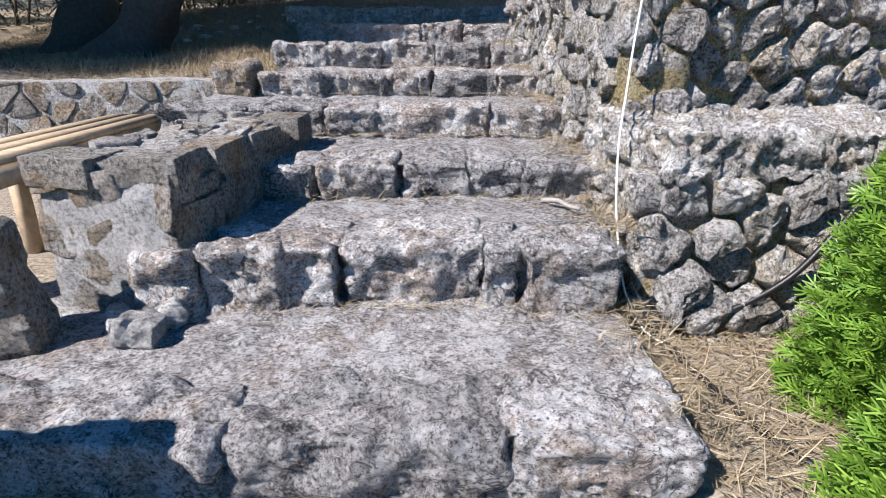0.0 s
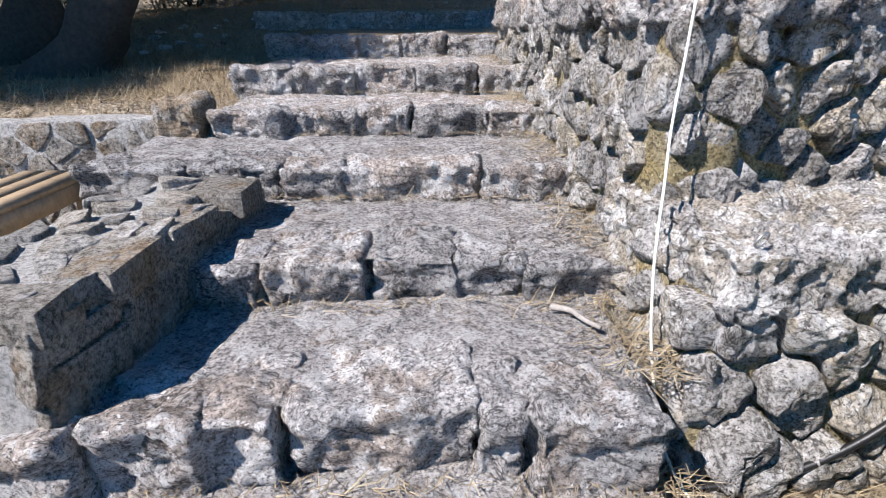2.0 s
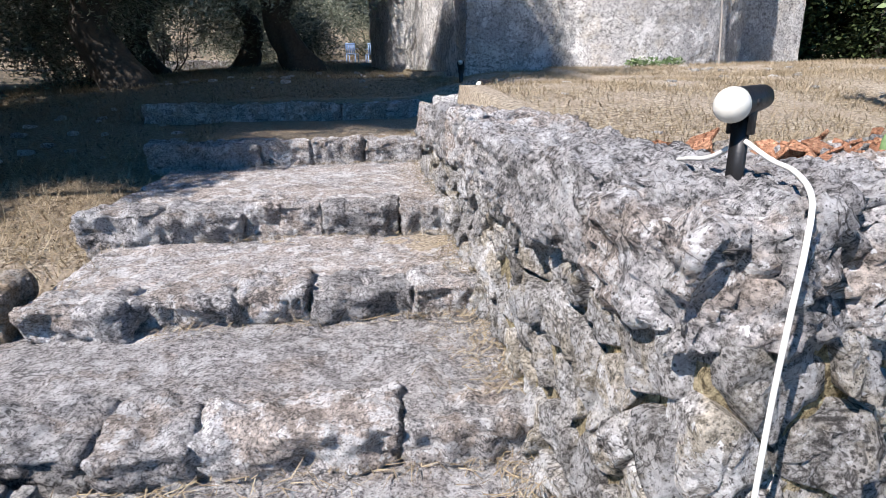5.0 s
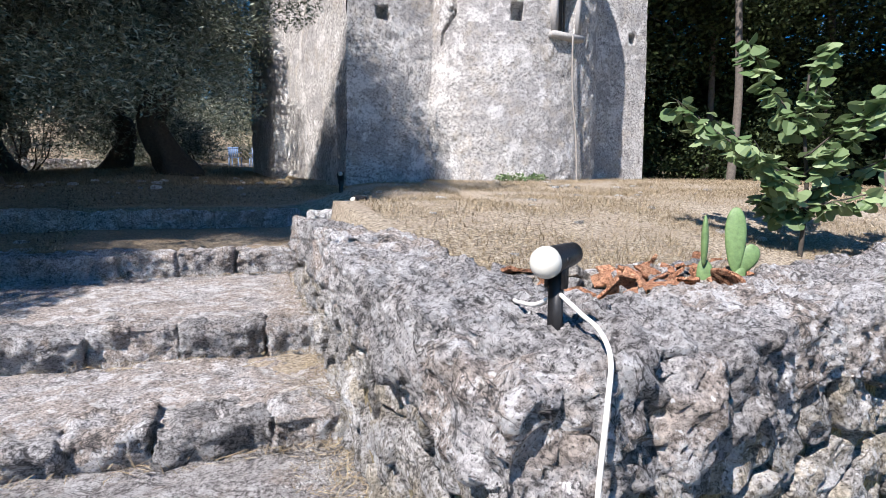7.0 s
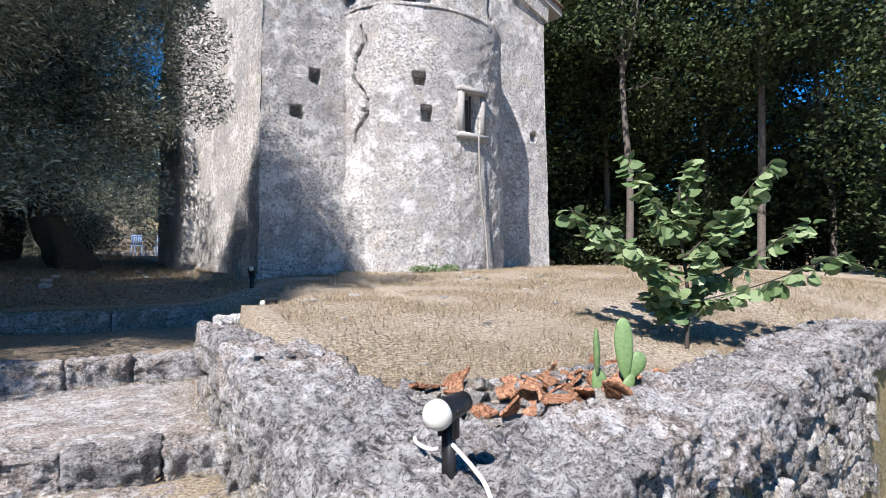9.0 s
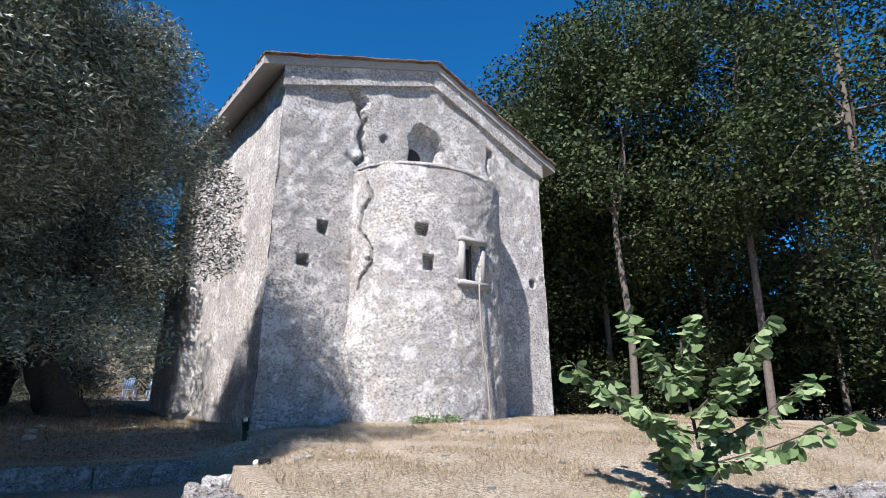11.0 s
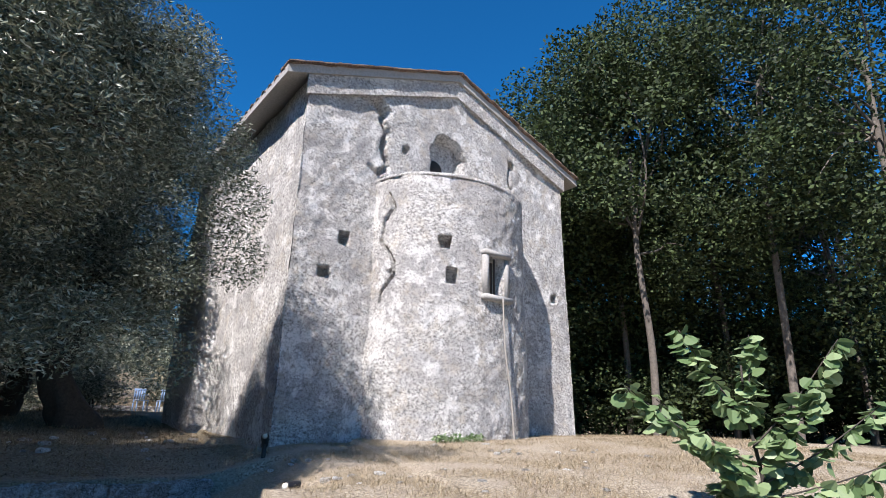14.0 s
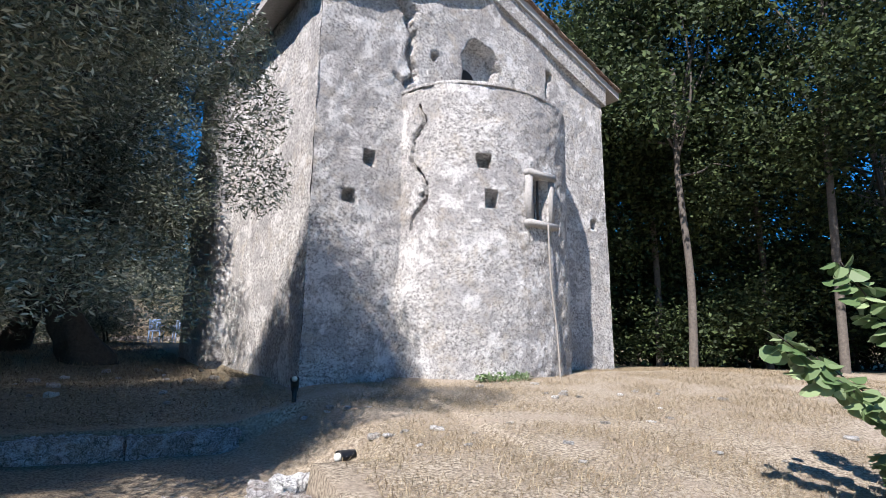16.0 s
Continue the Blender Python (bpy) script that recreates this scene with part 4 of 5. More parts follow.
# two olives out of view, set where their shade reaches the steps and yard
olive(-7.2, 5.9, 8.2, 2.9, 27, 100000, low=0.42, trunk_r=0.3, n=80, size=0.12)
olive(-6.6, 6.8, 8.0, 1.3, 17, 30000, lean=(0.35, 0.15), low=0.68, trunk_r=0.22, n=60, size=0.1, extra=[(1.7, -0.4, 6.7, 0.65, 0.6, 0.5), (1.1, -0.1, 6.6, 0.6, 0.6, 0.5)])
olive(-2.8, 10.5, 6.8, 1.8, 26, 110000, low=0.15, trunk_r=0.28, n=90, small=0.6, size=0.09)
olive(-2.2, 15.2, 6.0, 1.9, 25, 60000, low=0.12, trunk_r=0.2, n=90, small=0.7, size=0.11)
olive(-0.5, 12.3, 6.8, 1.8, 6, 140000, lean=(-0.35, -0.1), low=0.14, trunk_r=0.24, n=110, small=0.6, size=0.085)
olive(-5.0, 10.5, 6.5, 2.7, 7, 80000, lean=(0.2, 0.0), low=0.2, trunk_r=0.3, n=80, size=0.12)
# three more olives added left of the view to shade the yard
olive(-4.6, 7.9, 7.2, 2.2, 29, 90000, low=0.3, trunk_r=0.26, n=90, size=0.1)
olive(-8.2, 6.2, 8.0, 2.8, 23, 60000, low=0.3, trunk_r=0.28, n=70, size=0.15)
olive(-9.5, 10.0, 8.0, 2.8, 24, 60000, low=0.25, trunk_r=0.28, n=70, size=0.15)
olive(-3.8, 15.0, 6.0, 2.4, 18, 45000, low=0.06, trunk_r=0.22, n=70, size=0.12)
olive(-8.0, 14.0, 6.5, 2.7, 19, 60000, low=0.15, trunk_r=0.25, n=70, size=0.14)
for k, (x, y, h) in enumerate(((-3.0, 24.5, 5.5), (-10, 19, 6), (1.4, 26, 5), (-6, 22, 6), (-15, 17, 7), (5, 26, 6), (-20, 24, 7), (-4, 29, 6), (11, 30, 7), (-14, 35, 7), (4, 38, 7), (-1, 50, 7), (9, 48, 8), (-8, 52, 8), (-22, 42, 8), (18, 44, 9), (26, 36, 9), (30, 24, 9), (30, 12, 9), (1.0, 27, 5.5), (-7, 26, 6), (-13, 22, 6), (-12, 13, 6), (3.5, 22.5, 5.0), (-2.5, 34, 6.0), (7, 33, 6.5), (-18, 32, 7), (-9, 40, 7), (2, 44, 7))):
    olive(x, y, h, 2.6, 30 + k, 8000, low=0.2, n=44, small=0.85, size=0.17, trunk_r=0.2)


def oak(x, y, h, r, seed, leaves, bare=0.35, size=0.12, small=0.8, n=70, bark=None):
    x, y, k = afar(x, y)
    h, r, small, size = h * k, r * k, small * k, size * (1 + k) / 2
    z = ground_z(x, y) - 0.1
    rng = random.Random(seed)
    lx, ly = rng.uniform(-0.5, 0.5), rng.uniform(-0.4, 0.4)
    top = Vector((lx, ly, h * 0.62))
    trunk = [(0, 0, -0.2), (lx * 0.1 + 0.12, 0, h * 0.18), (lx * 0.5 - 0.1, ly * 0.5, h * 0.4), tuple(top)]
    cl = clumps_in((lx, ly, h * (1 + bare) / 2), (r, r, h * (1 - bare) / 2), n, small, seed)
    limbs = [limb_to(top * rng.uniform(0.55, 1.0), c[:3], seed + i) for i, c in enumerate(cl[:12])]
    return tree("evergreen_oak", (x, y, z), trunk, limbs, cl, leaves, size, 0.55, seed, OAK, bark or PALEBARK, 0.12, "tall evergreen oak with dense dark green foliage", group="evergreen oaks")


OAKS = [(8.9, 12.9, 9.0, 2.3, 0.25), (9.4, 10.5, 10.0, 2.2, 0.30), (11.9, 9.2, 13.5, 2.8, 0.26), (10.8, 12.6, 12.0, 2.6, 0.15), (13.2, 11.5, 14.0, 2.9, 0.1), (13.8, 7.6, 14.0, 2.9, 0.15), (12.6, 14.5, 10.0, 3.0, 0.1), (15.8, 9.8, 10.5, 3.0, 0.05), (9.0, 14.5, 9.0, 2.4, 0.12), (16.2, 6.2, 10.5, 3.0, 0.1), (15.5, 13.5, 10, 3.2, 0.02), (10.8, 17.0, 9, 3.0, 0.02), (8.2, 18.0, 8, 2.6, 0.05), (18.5, 11.0, 11, 3.4, 0.0), (18.5, 7.0, 11, 3.4, 0.0)]
for k, (x, y, h, r, bare) in enumerate(OAKS):
    oak(x, y, h, r, 60 + k, 32000 if k < 6 else 14000, bare, size=0.12 if k < 6 else 0.17, n=80)


def thicket(x, y, r, h, seed, leaves):
    x, y, k = afar(x, y)
    h, r = h * k, r * k
    ob = empty("undergrowth_bush", pose(x, y, ground_z(x, y)), "dark evergreen bush under the oaks", "bush", "undergrowth under the oaks")
    cl = clumps_in((0, 0, h * 0.45), (r, r, h * 0.5), 26, 0.6 * k, seed)
    for i in range(4):
        part("stem", tube(smooth_path(limb_to((0.1 * i, 0.05, -0.1), cl[i][:3], seed + i), 4), 0.03, 6, 0.3), BARK, ob)
    put("foliage", leaf_cloud(cl, leaves, 0.15, 0.5, seed, OAK, shell=0.3), ob)


for k in range(22):
    t = k / 21
    thicket(9.0 + 14 * t, 19.5 - 9.0 * t, 2.2, 5.0 + 2.5 * (k % 3), 300 + k, 9000)
rng = random.Random(77)
for k in range(26):
    t = k / 25
    x, y = 8.2 + 11 * t + rng.uniform(-0.5, 0.5), 15.5 - 6.5 * t + rng.uniform(-1.0, 1.5) + (1.5 if k % 2 else -0.5)
    thicket(x, y, 1.5, 2.2 + 1.6 * rng.random(), 200 + k, 4500)


def shrub(x, y, r, h, seed, leaves):
    x, y, k = afar(x, y)
    h, r = h * k, r * k
    ob = empty("olive_shrub", pose(x, y, ground_z(x, y)), "low grey-green olive regrowth under the trees", "bush", "olive regrowth")
    cl = clumps_in((0, 0, h * 0.5), (r, r, h * 0.5), 30, 0.5 * k, seed)
    for i in range(4):
        part("stem", tube(smooth_path(limb_to((0.1 * i, 0.05, -0.1), cl[i][:3], seed + i), 4), 0.03, 6, 0.3), BARK, ob)
    put("foliage", leaf_cloud(cl, leaves, 0.1, 0.28, seed, OLIVE, shell=0.2), ob)


for k, (x, y, r, h) in enumerate(((-4.4, 12.8, 1.1, 2.6), (-5.6, 14.2, 1.3, 3.0), (-6.6, 11.2, 1.3, 3.0), (-4.2, 16.6, 1.3, 2.6), (-8.0, 15.8, 1.6, 3.2), (-8.4, 9.8, 1.5, 3.4), (-6.8, 8.2, 1.2, 2.6), (-10.5, 12.5, 1.8, 3.6), (-2.6, 18.6, 1.2, 2.2), (-6.2, 19.0, 1.6, 3.0), (-1.6, 22.5, 1.5, 3.0), (0.6, 23.5, 1.5, 3.0), (-3.8, 23.0, 1.7, 3.4), (-6.0, 24.5, 2.0, 4.0), (-9.0, 22.0, 2.2, 4.4), (-11.5, 18.0, 2.2, 4.4), (-12.5, 15.0, 2.2, 4.4), (-13.0, 11.0, 2.2, 4.4), (-11.5, 8.0, 2.0, 4.0), (2.2, 24.5, 1.6, 3.4), (-10.0, 6.0, 1.8, 3.6), (0.5, 21.9, 1.2, 2.2), (-1.3, 20.6, 1.2, 2.4), (-2.6, 20.9, 1.3, 2.4), (1.9, 22.2, 1.2, 2.4), (-0.9, 17.2, 0.8, 1.5), (-4.9, 9.3, 1.0, 2.0), (-6.4, 9.6, 1.2, 2.6), (-4.0, 11.6, 0.9, 1.8))):
    shrub(x, y, r, h, 260 + k, 9000)


# ---- lamps, cables, stones, plants of the planter ----
def spot_lamp(x, y, z, yaw, tip, label, scale=1.0, r=0.052, hz=0.235):
    ob = empty("garden_spotlight", pose(x, y, z, 0, 0, yaw) @ Matrix.Scale(scale, 4), label, "spotlight", "garden spotlights")
    part("post", box_bm(-0.028, 0.028, -0.012, 0.012, -0.14, hz - 0.035, bevel=0.004), BLACK, ob)
    for s in (-1, 1):
        part("bracket", box_bm(s * 0.036 - 0.004, s * 0.036 + 0.004, -0.02, 0.02, hz - 0.105, hz + 0.015, bevel=0.003), BLACK, ob)
    hm = Matrix.Translation((0, 0, hz)) @ Matrix.Rotation(radians(tip), 4, "X")
    bm = bmesh.new()
    prof = [(0.02, 0.11), (0.04, 0.10), (0.046, 0.05), (0.05, 0.0), (0.056, -0.05), (0.056, -0.06), (0.05, -0.06)]
    rings = [[bm.verts.new((q * math.cos(a), yy, q * math.sin(a))) for a in [math.tau * i / 20 for i in range(20)]] for q, yy in prof]
    for ra, rb in zip(rings, rings[1:]):
        for i in range(20):
            bm.faces.new((ra[i], ra[(i + 1) % 20], rb[(i + 1) % 20], rb[i]))
    bm.faces.new(rings[0][::-1])
    housing = part("housing", bm, BLACK, ob, m=hm)
    bm = bmesh.new()
    bmesh.ops.create_uvsphere(bm, u_segments=24, v_segments=16, radius=r)
    part("bulb", bm, BULB, ob, "round frosted bulb", m=hm @ Matrix.Translation((0, -0.062, 0)))
    bm = tube([(-0.052, 0, 0), (0.052, 0, 0)], 0.012, 10)
    part("knob", bm, BLACK, ob, m=hm)
    return ob


spot_lamp(0.99, 3.01, 2.0, -68, 8, "black garden spotlight with a frosted bulb on the wall", 0.63, 0.058, 0.235)
spot_lamp(1.32, 6.95, 2.0, -75, 4, "black garden spotlight beside a white stone on the wall", 0.75, 0.038)
spot_lamp(1.76, 10.5, ground_z(1.76, 10.5), -20, -50, "small black garden spotlight near the chapel", 1.0, 0.036)

cab = part("power_cable", tube(smooth_path([(0.99, 2.99, 2.07), (1.0, 2.92, 2.04), (0.98, 2.83, 2.03), (0.95, 2.75, 2.0), (0.91, 2.70, 1.93), (0.885, 2.68, 1.8), (0.87, 2.67, 1.6), (0.84, 2.63, 1.37), (0.80, 2.53, 1.2), (0.77, 2.46, 1.06), (0.76, 2.42, 0.9), (0.77, 2.37, 0.65), (0.81, 2.28, 0.36), (0.88, 2.16, 0.22), (0.97, 2.07, 0.2)], 8), 0.0052, 8), WHITECABLE)
tagged(cab, "white power cable hanging down the rubble wall", "cable")
cab = part("power_cable", tube(smooth_path([(0.99, 3.02, 2.06), (1.0, 3.12, 2.02), (1.02, 3.25, 2.0), (1.10, 3.42, 1.96), (1.24, 3.6, 1.84)], 8), 0.006, 6), WHITECABLE)
tagged(cab, "white power cable running into the planter rubble", "cable")
cab = part("power_cable", tube(smooth_path([(1.32, 6.94, 2.1), (1.35, 6.88, 2.05), (1.4, 6.8, 2.0), (1.45, 6.6, 2.0)], 8), 0.006, 6), WHITECABLE)
tagged(cab, "white power cable of the far spotlight", "cable")
cab = part("water_hose", tube(smooth_path([(0.92, 2.22, 0.21), (1.2, 2.2, 0.28), (1.45, 2.2, 0.43), (1.59, 2.2, 0.6), (1.75, 2.25, 0.8)], 8), 0.014, 8), BLACK)
tagged(cab, "black rubber hose in front of the wall", "hose")
cab = part("water_hose", tube(smooth_path([(0.92, 2.22, 0.2), (0.99, 1.88, 0.19), (1.05, 1.6, 0.18), (1.2, 1.3, 0.16)], 8), 0.014, 8), BLACK)
tagged(cab, "black rubber hose lying on the straw", "hose")
ob = put("white_stone", rock_mesh((0.28, 0.18, 0.12), 0.025, 0.03, 0.06, 81, WHITESTONE, 6), m=pose(1.03, 7.02, 2.02, 5, 4, 10))
tagged(ob, "whitewashed rough stone on the wall's end", "stone")
ob = put("flat_slab", rock_mesh((0.4, 0.2, 0.05), 0.03, 0.02, 0.015, 82, SCHIST, 6), m=pose(1.05, 7.6, ground_z(1.05, 7.6) + 0.03, 4, -5, 10))
tagged(ob, "flat grey slab lying on the earth", "stone")
rng = random.Random(21)
for k in range(170):
    u, v = rng.uniform(1.35, 3.0), rng.uniform(0.25, 1.05)
    x, y = u, wall_y(u) + 0.2 + v * (1.0 - 0.25 * (u - 1.3))
    s = rng.uniform(0.05, 0.13)
    red = rng.random() < 0.33
    if red:
        me = rock_mesh((s * 1.15, s * 0.8, 0.016), 0.02, 0.003, 0.008, 500 + k, TILE, 7, warp=lambda p: Vector((p.x, p.y, p.z + 2.5 * p.y * p.y)) if k % 2 else Vector((p.x + 0.5 * p.y, p.y * (1 + 4 * p.x), p.z)))
        tagged(put("tile_shard", me, m=pose(x, y, ground_z(x, y) + 0.05 + rng.uniform(0, 0.05), rng.uniform(-50, 50), rng.uniform(-50, 50), rng.uniform(0, 360))), "broken terracotta roof tile in the rubble", "tile", "broken tiles in the planter")
    else:
        me = rock_mesh((s * 1.4, s, s * 0.5), 0.02, s * 0.06, s * 0.16, 500 + k, (FLAG, ROCK, SCHIST)[k % 3], 6, warp=lambda p, a=rng.uniform(-0.6, 0.6), b=rng.uniform(-0.5, 0.5): Vector((p.x + a * p.y, p.y * (1 + 2.5 * b * p.x / 0.1 * 0.4), p.z + b * p.x)))
        tagged(put("rubble_stone", me, m=pose(x, y, ground_z(x, y) + s * 0.25, rng.uniform(-30, 30), rng.uniform(-30, 30), rng.uniform(0, 360))), "broken grey stone in the planter's rubble", "stone", "rubble in the planter")
tagged(put("tile_shard", rock_mesh((0.2, 0.15, 0.02), 0.025, 0.01, 0.008, 777, TILE, 7, warp=lambda p: Vector((p.x, p.y, p.z - 4 * p.y * p.y))), m=pose(2.24, 3.68, 1.90, 20, 50, 30)), "large broken terracotta roof tile leaning in the rubble", "tile", "broken tiles in the planter")
for k in range(60):
    x, y = rng.uniform(1.3, 6.5), rng.uniform(4.2, 10.0)
    if y < wall_y(x) + 0.4:
        continue
    s = rng.uniform(0.025, 0.09)
    tagged(put("field_stone", rock_mesh((s * 1.4, s, s * 0.5), 0.025, s * 0.2, s * 0.2, 700 + k, (PALE, FLAG)[k % 2], 9), m=pose(x, y, ground_z(x, y) + s * 0.12, rng.uniform(-9, 9), rng.uniform(-9, 9), rng.uniform(0, 360))), "small pale stone lying in the dry grass", "stone", "stones in the dry grass")


def cactus(x, y):
    ob = empty("prickly_pear", pose(x, y, ground_z(x, y)) @ Matrix.Scale(1.08, 4), "small prickly pear cactus among broken tiles", "cactus")
    for (px, pz, w, h, rz, ry) in ((0.0, -0.02, 0.06, 0.17, -20, 30), (0.06, 0.10, 0.085, 0.29, -35, -2), (-0.08, -0.02, 0.07, 0.19, -30, -8), (0.08, 0.10, 0.085, 0.14, -30, 26), (-0.115, 0.14, 0.05, 0.22, 40, -8)):
        bm = bmesh.new()
        bmesh.ops.create_uvsphere(bm, u_segments=16, v_segments=12, radius=0.5)
        for v in bm.verts:
            v.co = Vector((v.co.x * w * (0.75 + 0.5 * (v.co.z + 0.5)), v.co.y * 0.03, (v.co.z + 0.5) * h + 0.006 * noise.noise(v.co * 5 + Vector((px, pz, h)))))
        part("pad", bm, CACTUS, ob, m=pose(px, 0, pz, 0, ry, rz))
    return ob


cactus(2.44, 3.92)


def sapling(x, y, h):
    ob = empty("sapling", pose(x, y, ground_z(x, y)), "young tree with round bright green leaves", "tree")
    rng = random.Random(8)
    stem = [(0, 0, -0.05), (0.02, 0, h * 0.3), (-0.03, 0.02, h * 0.6), (-0.05, 0, h * 0.82)]
    part("stem", tube(smooth_path(stem, 5), 0.018, 8, 0.4), BARK, ob)
    tips = []
    ca, sa = math.cos(radians(-26)), math.sin(radians(-26))
    for k, (dx, z0, z1, dy) in enumerate(((-0.95, 0.45, 0.86, 0.0), (1.12, 0.38, 0.80, 0.1), (0.62, 0.6, 1.12, -0.2), (-0.42, 0.75, 1.20, 0.15), (0.12, 0.8, 1.17, 0.1), (1.15, 0.3, 0.58, -0.25), (-0.5, 0.35, 0.62, -0.3), (0.35, 0.3, 0.5, 0.3), (-0.2, 0.3, 0.35, 0.25), (0.3, 0.5, 0.85, -0.35), (-0.6, 0.5, 0.8, 0.3))):
        e = Vector((dx * ca - dy * sa, dx * sa + dy * ca, z1 * h / 1.2))
        a = Vector((-0.03, 0.01, z0 * h * 0.75))
        m1 = a.lerp(e, 0.5) + Vector((0, 0, -0.04))
        pts = smooth_path([a, m1, e], 10)
        part("branch", tube(pts, 0.008, 6, 0.4), BARK, ob)
        tips.append(pts)
    verts, faces = [], []
    for pts in tips:
        for i in range(3, len(pts)):
            for s in range(4):
                c = pts[i] + Vector((rng.uniform(-0.03, 0.03), rng.uniform(-0.03, 0.03), rng.uniform(-0.05, 0.02)))
                d = Vector((rng.gauss(0, 1), rng.gauss(0, 1), rng.gauss(-0.7, 0.5))).normalized()
                w = d.cross(Vector((rng.gauss(0, 0.5), rng.gauss(0, 0.5), 1))).normalized()
                n = d.cross(w)
                L = rng.uniform(0.08, 0.125)
                b = len(verts)
                ring = [(0, 0), (0.2, 0.44), (0.55, 0.5), (0.88, 0.28), (1.0, 0), (0.88, -0.28), (0.55, -0.5), (0.2, -0.44)]
                for u, v in ring:
                    verts.append(c + d * L * (u + 0.25) + w * L * v + n * L * 0.35 * abs(v))
                faces += [(b, b + 1, b + 2, b + 4), (b + 2, b + 3, b + 4), (b, b + 4, b + 6, b + 7), (b + 4, b + 5, b + 6)]
    put("foliage", mesh_of("leaves", verts, faces, YOUNG, smooth=False), ob)
    return ob


sapling(4.25, 4.95, 1.62)


# ---- thuja at the foot of the stairs ----
def thuja(x, y, h, r, seed, n):
    ob = empty("thuja_shrub", pose(x, y, ground_z(x, y)), "bright green thuja shrub with feathery sprays", "shrub")
    part("trunk", tube([(0, 0, -0.05), (0, 0, h * 0.8)], 0.03, 8, 0.3), BARK, ob)
    rng = np.random.default_rng(seed)
    zz = rng.random(n) ** 1.2
    az = rng.random(n) * math.tau
    rr = r * (1 - 0.75 * zz) * (0.55 + 0.45 * rng.random(n)) * (1 + 0.18 * np.sin(az * 5 + zz * 9))
    verts, faces = [], []
    for k in range(n):
        c = Vector((math.cos(az[k]) * rr[k], math.sin(az[k]) * rr[k], zz[k] * h))
        d = (Vector((math.cos(az[k]), math.sin(az[k]), 0.55)) + Vector(rng.normal(size=3) * 0.35)).normalized()
        s = d.cross(Vector(rng.normal(size=3))).normalized()
        L = 0.05 + 0.05 * rng.random()
        for (u0, v0, u1, v1) in ((0, 0, 1, 0), (0.2, 0, 0.6, 0.35), (0.2, 0, 0.6, -0.35), (0.45, 0, 0.85, 0.28), (0.45, 0, 0.85, -0.28)):
            a, e = c + d * L * u0 + s * L * v0, c + d * L * u1 + s * L * v1
            w = (e - a).cross(d.cross(s)).normalized() * 0.0042
            b = len(verts)
            verts += [a - w, a + w, e + w * 0.6, e - w * 0.6]
            faces.append((b, b + 1, b + 2, b + 3))
    put("foliage", mesh_of("sprays", verts, faces, THUJA, smooth=False), ob)
    return ob


thuja(1.70, 1.64, 2.1, 0.40, 3, 14000)
thuja(1.48, 1.08, 0.84, 0.38, 4, 9000)


# ---- the left yard ----
def bench():
    ob = empty("wooden_bench", pose(-2.12, 2.95, 0), "varnished pine bench on the lower terrace", "bench")
    z = ground_z(-2.3, 3.1)
    for k in range(3):
        part("slat", box_bm(-0.19 + k * 0.13, -0.07 + k * 0.13, -1.05, 1.05, 0.90, 0.935, bevel=0.006), WOOD, ob)
    for s in (-0.17, 0.17):
        part("apron", box_bm(s - 0.018, s + 0.018, -1.0, 1.0, 0.80, 0.897, bevel=0.005), WOOD, ob)
        for y in (-0.96, 0.0, 0.96):
            part("leg", box_bm(s - 0.035, s + 0.035, y - 0.035, y + 0.035, z - 0.05, 0.897, bevel=0.006), WOOD, ob)


bench()


def chair(m, group, colour, label):
    ob = empty("plastic_chair", m, label, "chair", group)
    part("seat", box_bm(-0.22, 0.22, -0.21, 0.21, 0.42, 0.45, bevel=0.01), colour, ob)
    for k in range(5):
        part("back_slat", box_bm(-0.20 + 0.085 * k, -0.14 + 0.085 * k, 0.19, 0.22, 0.46, 0.80, bevel=0.008), colour, ob)
    part("back_rail", box_bm(-0.22, 0.22, 0.185, 0.225, 0.78, 0.85, bevel=0.012), colour, ob)
    for sx in (-0.19, 0.19):
        for sy in (-0.18, 0.18):
            part("leg", box_bm(sx - 0.02, sx + 0.02, sy - 0.02, sy + 0.02, 0, 0.42, bevel=0.005), colour, ob)
        part("armrest", box_bm(sx - 0.025, sx + 0.025, -0.2, 0.2, 0.62, 0.65, bevel=0.006), colour, ob)
    return ob


CHAIRS = "chairs under the olives"
chair(pose(0.16, 26.92, ground_z(0.16, 26.92), 0, 0, 160), CHAIRS, BLUE, "blue plastic chair before the terrace wall")
chair(pose(0.96, 27.20, ground_z(0.96, 27.20), 0, 0, 195), CHAIRS, BLUE, "blue plastic chair before the terrace wall")
chair(pose(1.69, 26.78, ground_z(1.69, 26.78), 0, 0, 175), CHAIRS, YELLOW, "yellow plastic chair before the terrace wall")


# ---- small things ----
def ring():
    bm = tube([(0.028 * math.cos(k * math.tau / 20), 0, 0.028 * math.sin(k * math.tau / 20)) for k in range(20)], 0.004, 6)
    ob = part("metal_ring", bm, STEEL, m=pose(1.0, 2.27, 1.10, 20, 0, 30))
    tagged(ob, "small grey metal ring on the stone ledge", "ring")


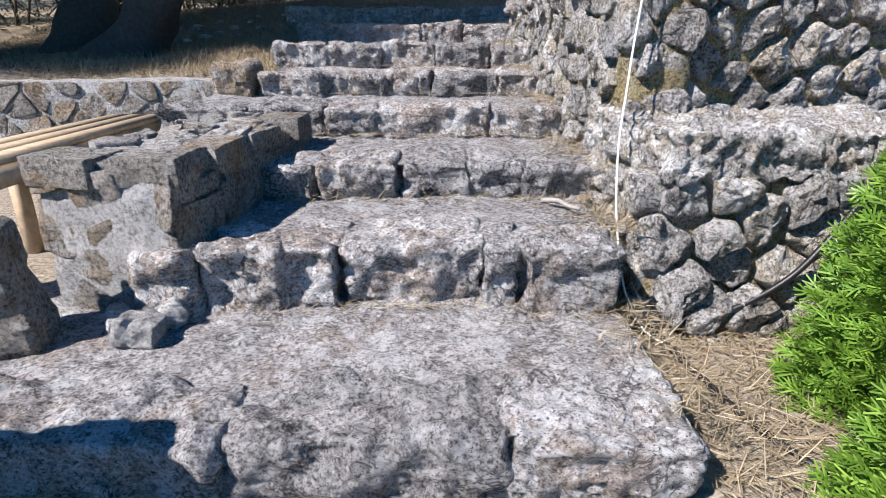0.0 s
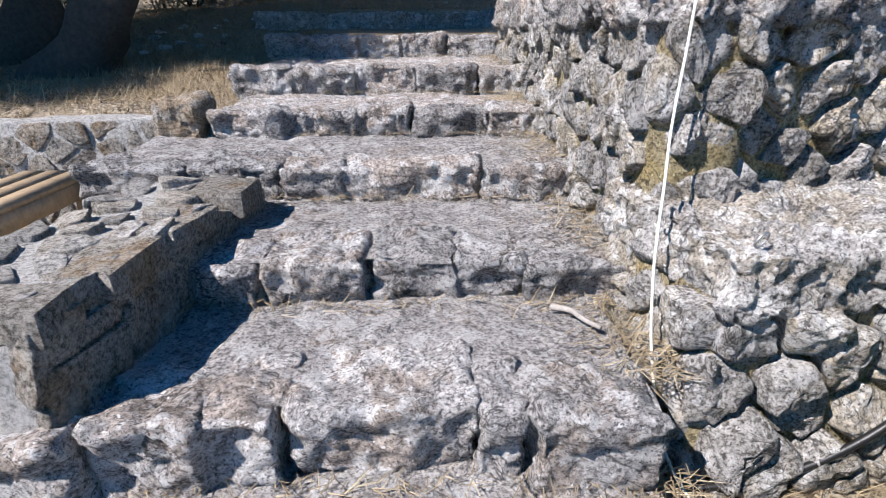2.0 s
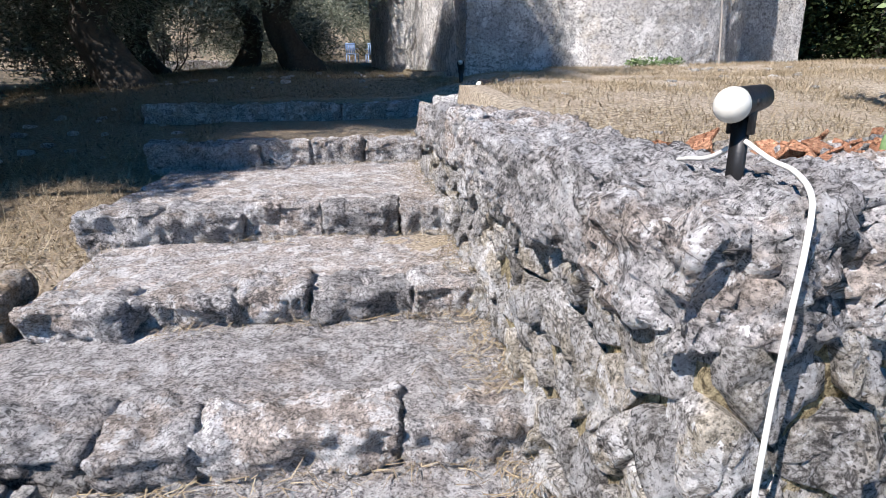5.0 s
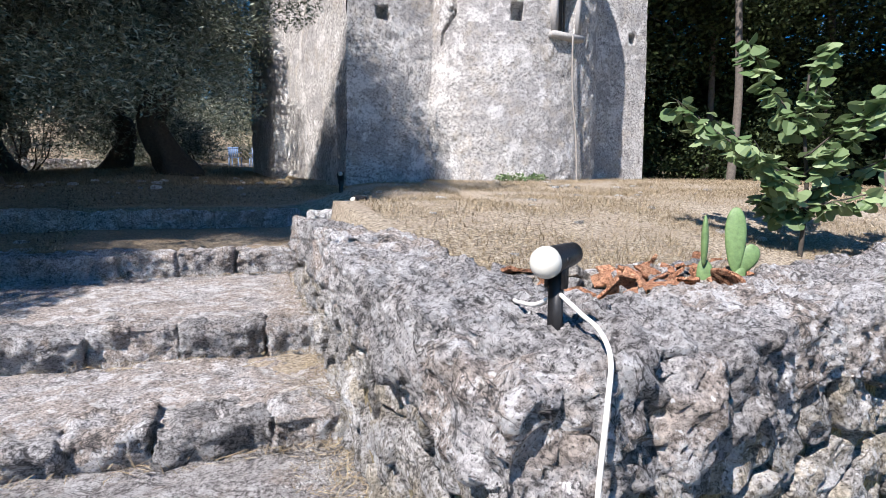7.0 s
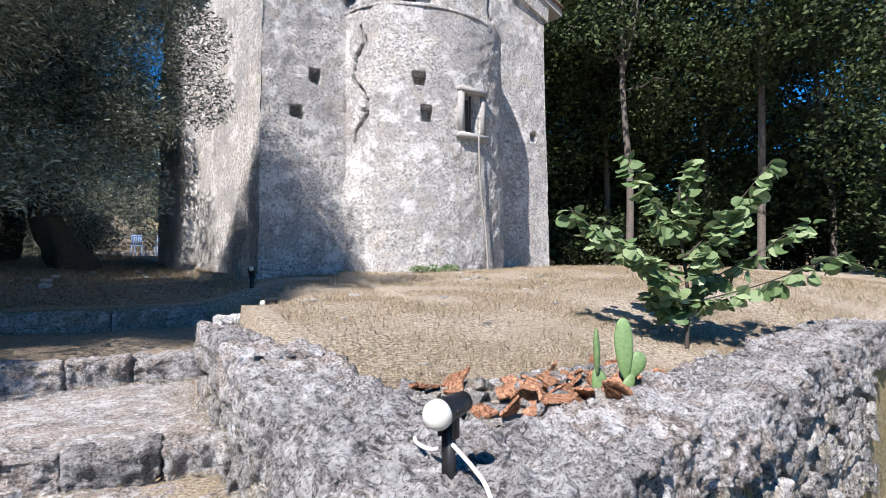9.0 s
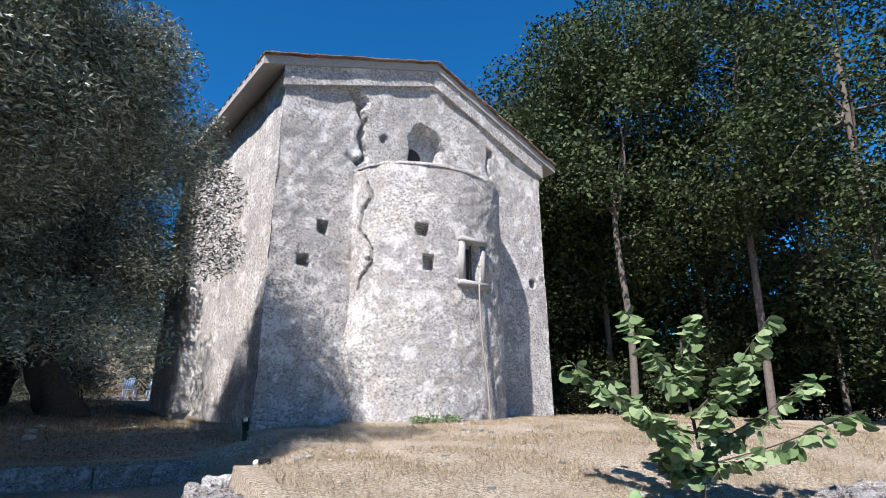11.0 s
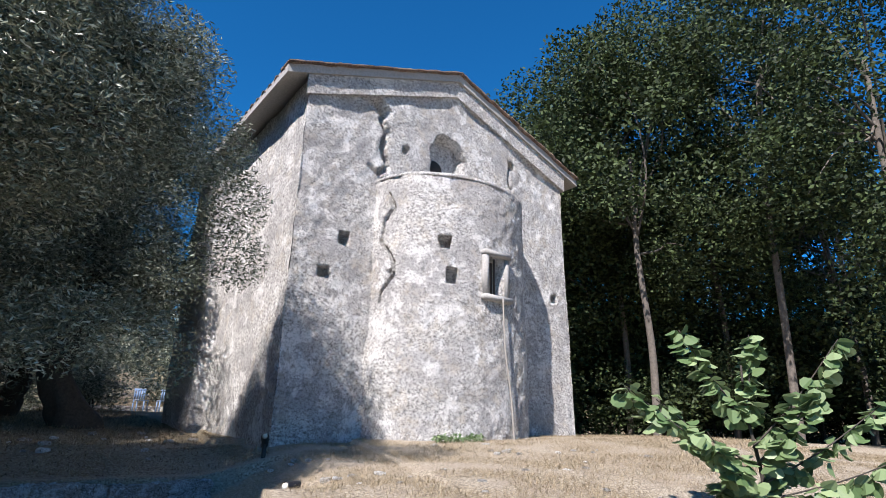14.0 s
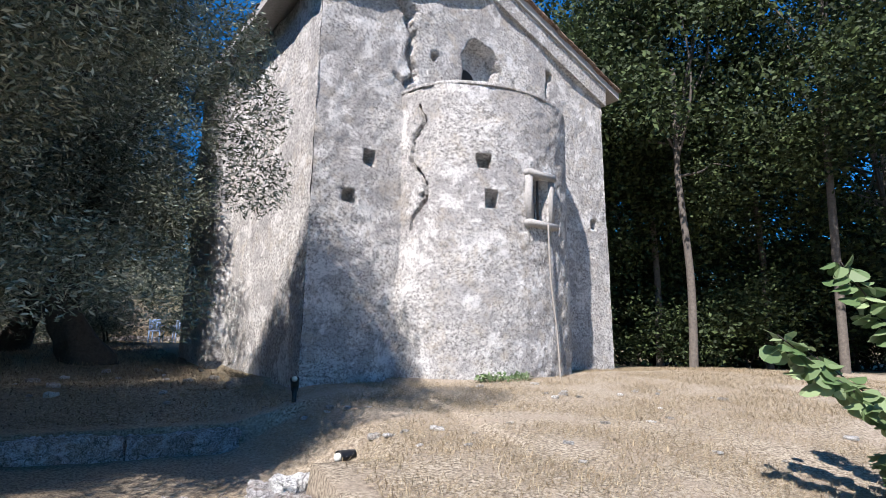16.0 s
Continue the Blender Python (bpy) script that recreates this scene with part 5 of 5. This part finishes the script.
STEEL = plain("dull_steel", (0.45, 0.45, 0.46), 0.4, 0.9)
ring()
ob = part("dry_stick", tube(smooth_path([(0.50, 2.72, 0.66), (0.56, 2.66, 0.675), (0.60, 2.6, 0.665), (0.64, 2.53, 0.67)], 4), 0.014, 7, 0.6), PIPE)
tagged(ob, "short dry stick lying on the step", "stick")
for k, (x, y, s) in enumerate(((4.75, 10.42, 0.28), (5.05, 10.4, 0.22), (4.45, 10.4, 0.18))):
    ob = put("weed", leaf_cloud([(0, 0, 0.06, s, s * 0.6, 0.08)], 120, 0.06, 0.5, 90 + k, YOUNG, shell=0.1), m=pose(x, y, ground_z(x, y)))
    tagged(ob, "small green weed at the foot of the apse", "plant", "weeds by the apse")

# ---- straw and dry grass ----
def straw(name, n, area, seed, lo, hi, label, lying=0.7, width=0.003, material=None):
    rng = random.Random(seed)
    verts, faces = [], []
    tries = 0
    while len(faces) < n and tries < n * 6:
        tries += 1
        p = area(rng)
        if p is None:
            continue
        x, y, z = p
        a = rng.uniform(0, math.tau)
        up = rng.uniform(0.0, 0.25) if rng.random() < lying else rng.uniform(0.5, 1.6)
        d = Vector((math.cos(a), math.sin(a), up)).normalized() * rng.uniform(lo, hi)
        w = Vector((-math.sin(a), math.cos(a), 0.3)) * width
        c = Vector((x, y, z + 0.004))
        b = len(verts)
        verts += [c - w, c + w, c + d]
        faces.append((b, b + 1, b + 2))
    ob = put(name, mesh_of(name, verts, faces, material or STRAW, smooth=False))
    tagged(ob, label, "dry grass", kind="stuff")


def mound_area(r):
    x, y = r.uniform(1.25, 13.0), 3.2 + 10.5 * r.random() ** 1.4
    if y < wall_y(x) + 0.22 or (x < 3 and y < wall_y(x) + 1.0):
        return None
    q = CH.inverted() @ Vector((x, y, 0))
    if -0.1 < q.x < WID + 0.1 and q.y > -0.05 or (abs(q.x - 2.4) < 1.25 and q.y > -0.9):
        return None
    if noise.noise(Vector((x * 1.2, y * 1.2, 0))) < r.uniform(-0.5, 0.25):
        return None
    return x, y, ground_z(x, y)


straw("dry_grass", 170000, mound_area, 1, 0.02, 0.085, "short dry yellow grass and straw on the mound", 0.6, 0.0022)


def stair_area(r):
    k = r.randrange(0, 7)
    y0, z = STEPS[k]
    if r.random() < 0.7:
        x = 0.84 - abs(r.gauss(0, 0.14))
        y = r.uniform(y0 + 0.1, STEPS[k + 1][0])
    else:
        x = r.uniform(-0.9, 0.8)
        y = STEPS[k + 1][0] - abs(r.gauss(0, 0.07))
    return x, y, z + 0.015


straw("straw", 4200, stair_area, 2, 0.04, 0.14, "dry straw and needles gathered along the steps", 0.9, 0.0022)


def foot_area(r):
    x, y = r.uniform(0.72, 2.3), r.uniform(0.9, 2.4)
    return x, y, ground_z(x, y) + 0.02


straw("straw", 5000, foot_area, 3, 0.05, 0.16, "dry straw on the earth below the wall", 0.9, 0.0025)


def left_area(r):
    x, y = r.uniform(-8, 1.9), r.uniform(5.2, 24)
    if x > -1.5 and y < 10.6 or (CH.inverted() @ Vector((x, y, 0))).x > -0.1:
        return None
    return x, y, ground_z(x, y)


straw("dry_grass", 50000, left_area, 4, 0.03, 0.16, "dry grass under the olive trees", 0.5, 0.004)


def bank_area(r):
    x, y = r.uniform(-4.2, -1.3), r.uniform(4.9, 8.6)
    return x, y, ground_z(x, y)


straw("dry_grass", 16000, bank_area, 5, 0.06, 0.2, "long dry straw on the bank beside the steps", 0.75, 0.003)
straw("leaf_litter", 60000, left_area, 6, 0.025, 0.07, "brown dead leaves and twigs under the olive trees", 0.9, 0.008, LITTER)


def yard_stones():
    rng = random.Random(31)
    me = [rock_mesh((0.12, 0.09, 0.05), 0.02, 0.016, 0.016, 800 + k, (FLAG, PALE, ROCK)[k % 3], 9) for k in range(6)]
    for k in range(70):
        x, y = rng.uniform(-4.5, 1.2), rng.uniform(8.4, 15)
        if x > -1.9 and y < 11.2:
            continue
        ob = put("field_stone", me[k % 6], m=pose(x, y, ground_z(x, y) + 0.012, rng.uniform(-8, 8), rng.uniform(-8, 8), rng.uniform(0, 360)) @ Matrix.Scale(rng.uniform(0.4, 1.5), 4))
        tagged(ob, "small stone lying in the shaded yard", "stone", "stones in the yard")


yard_stones()
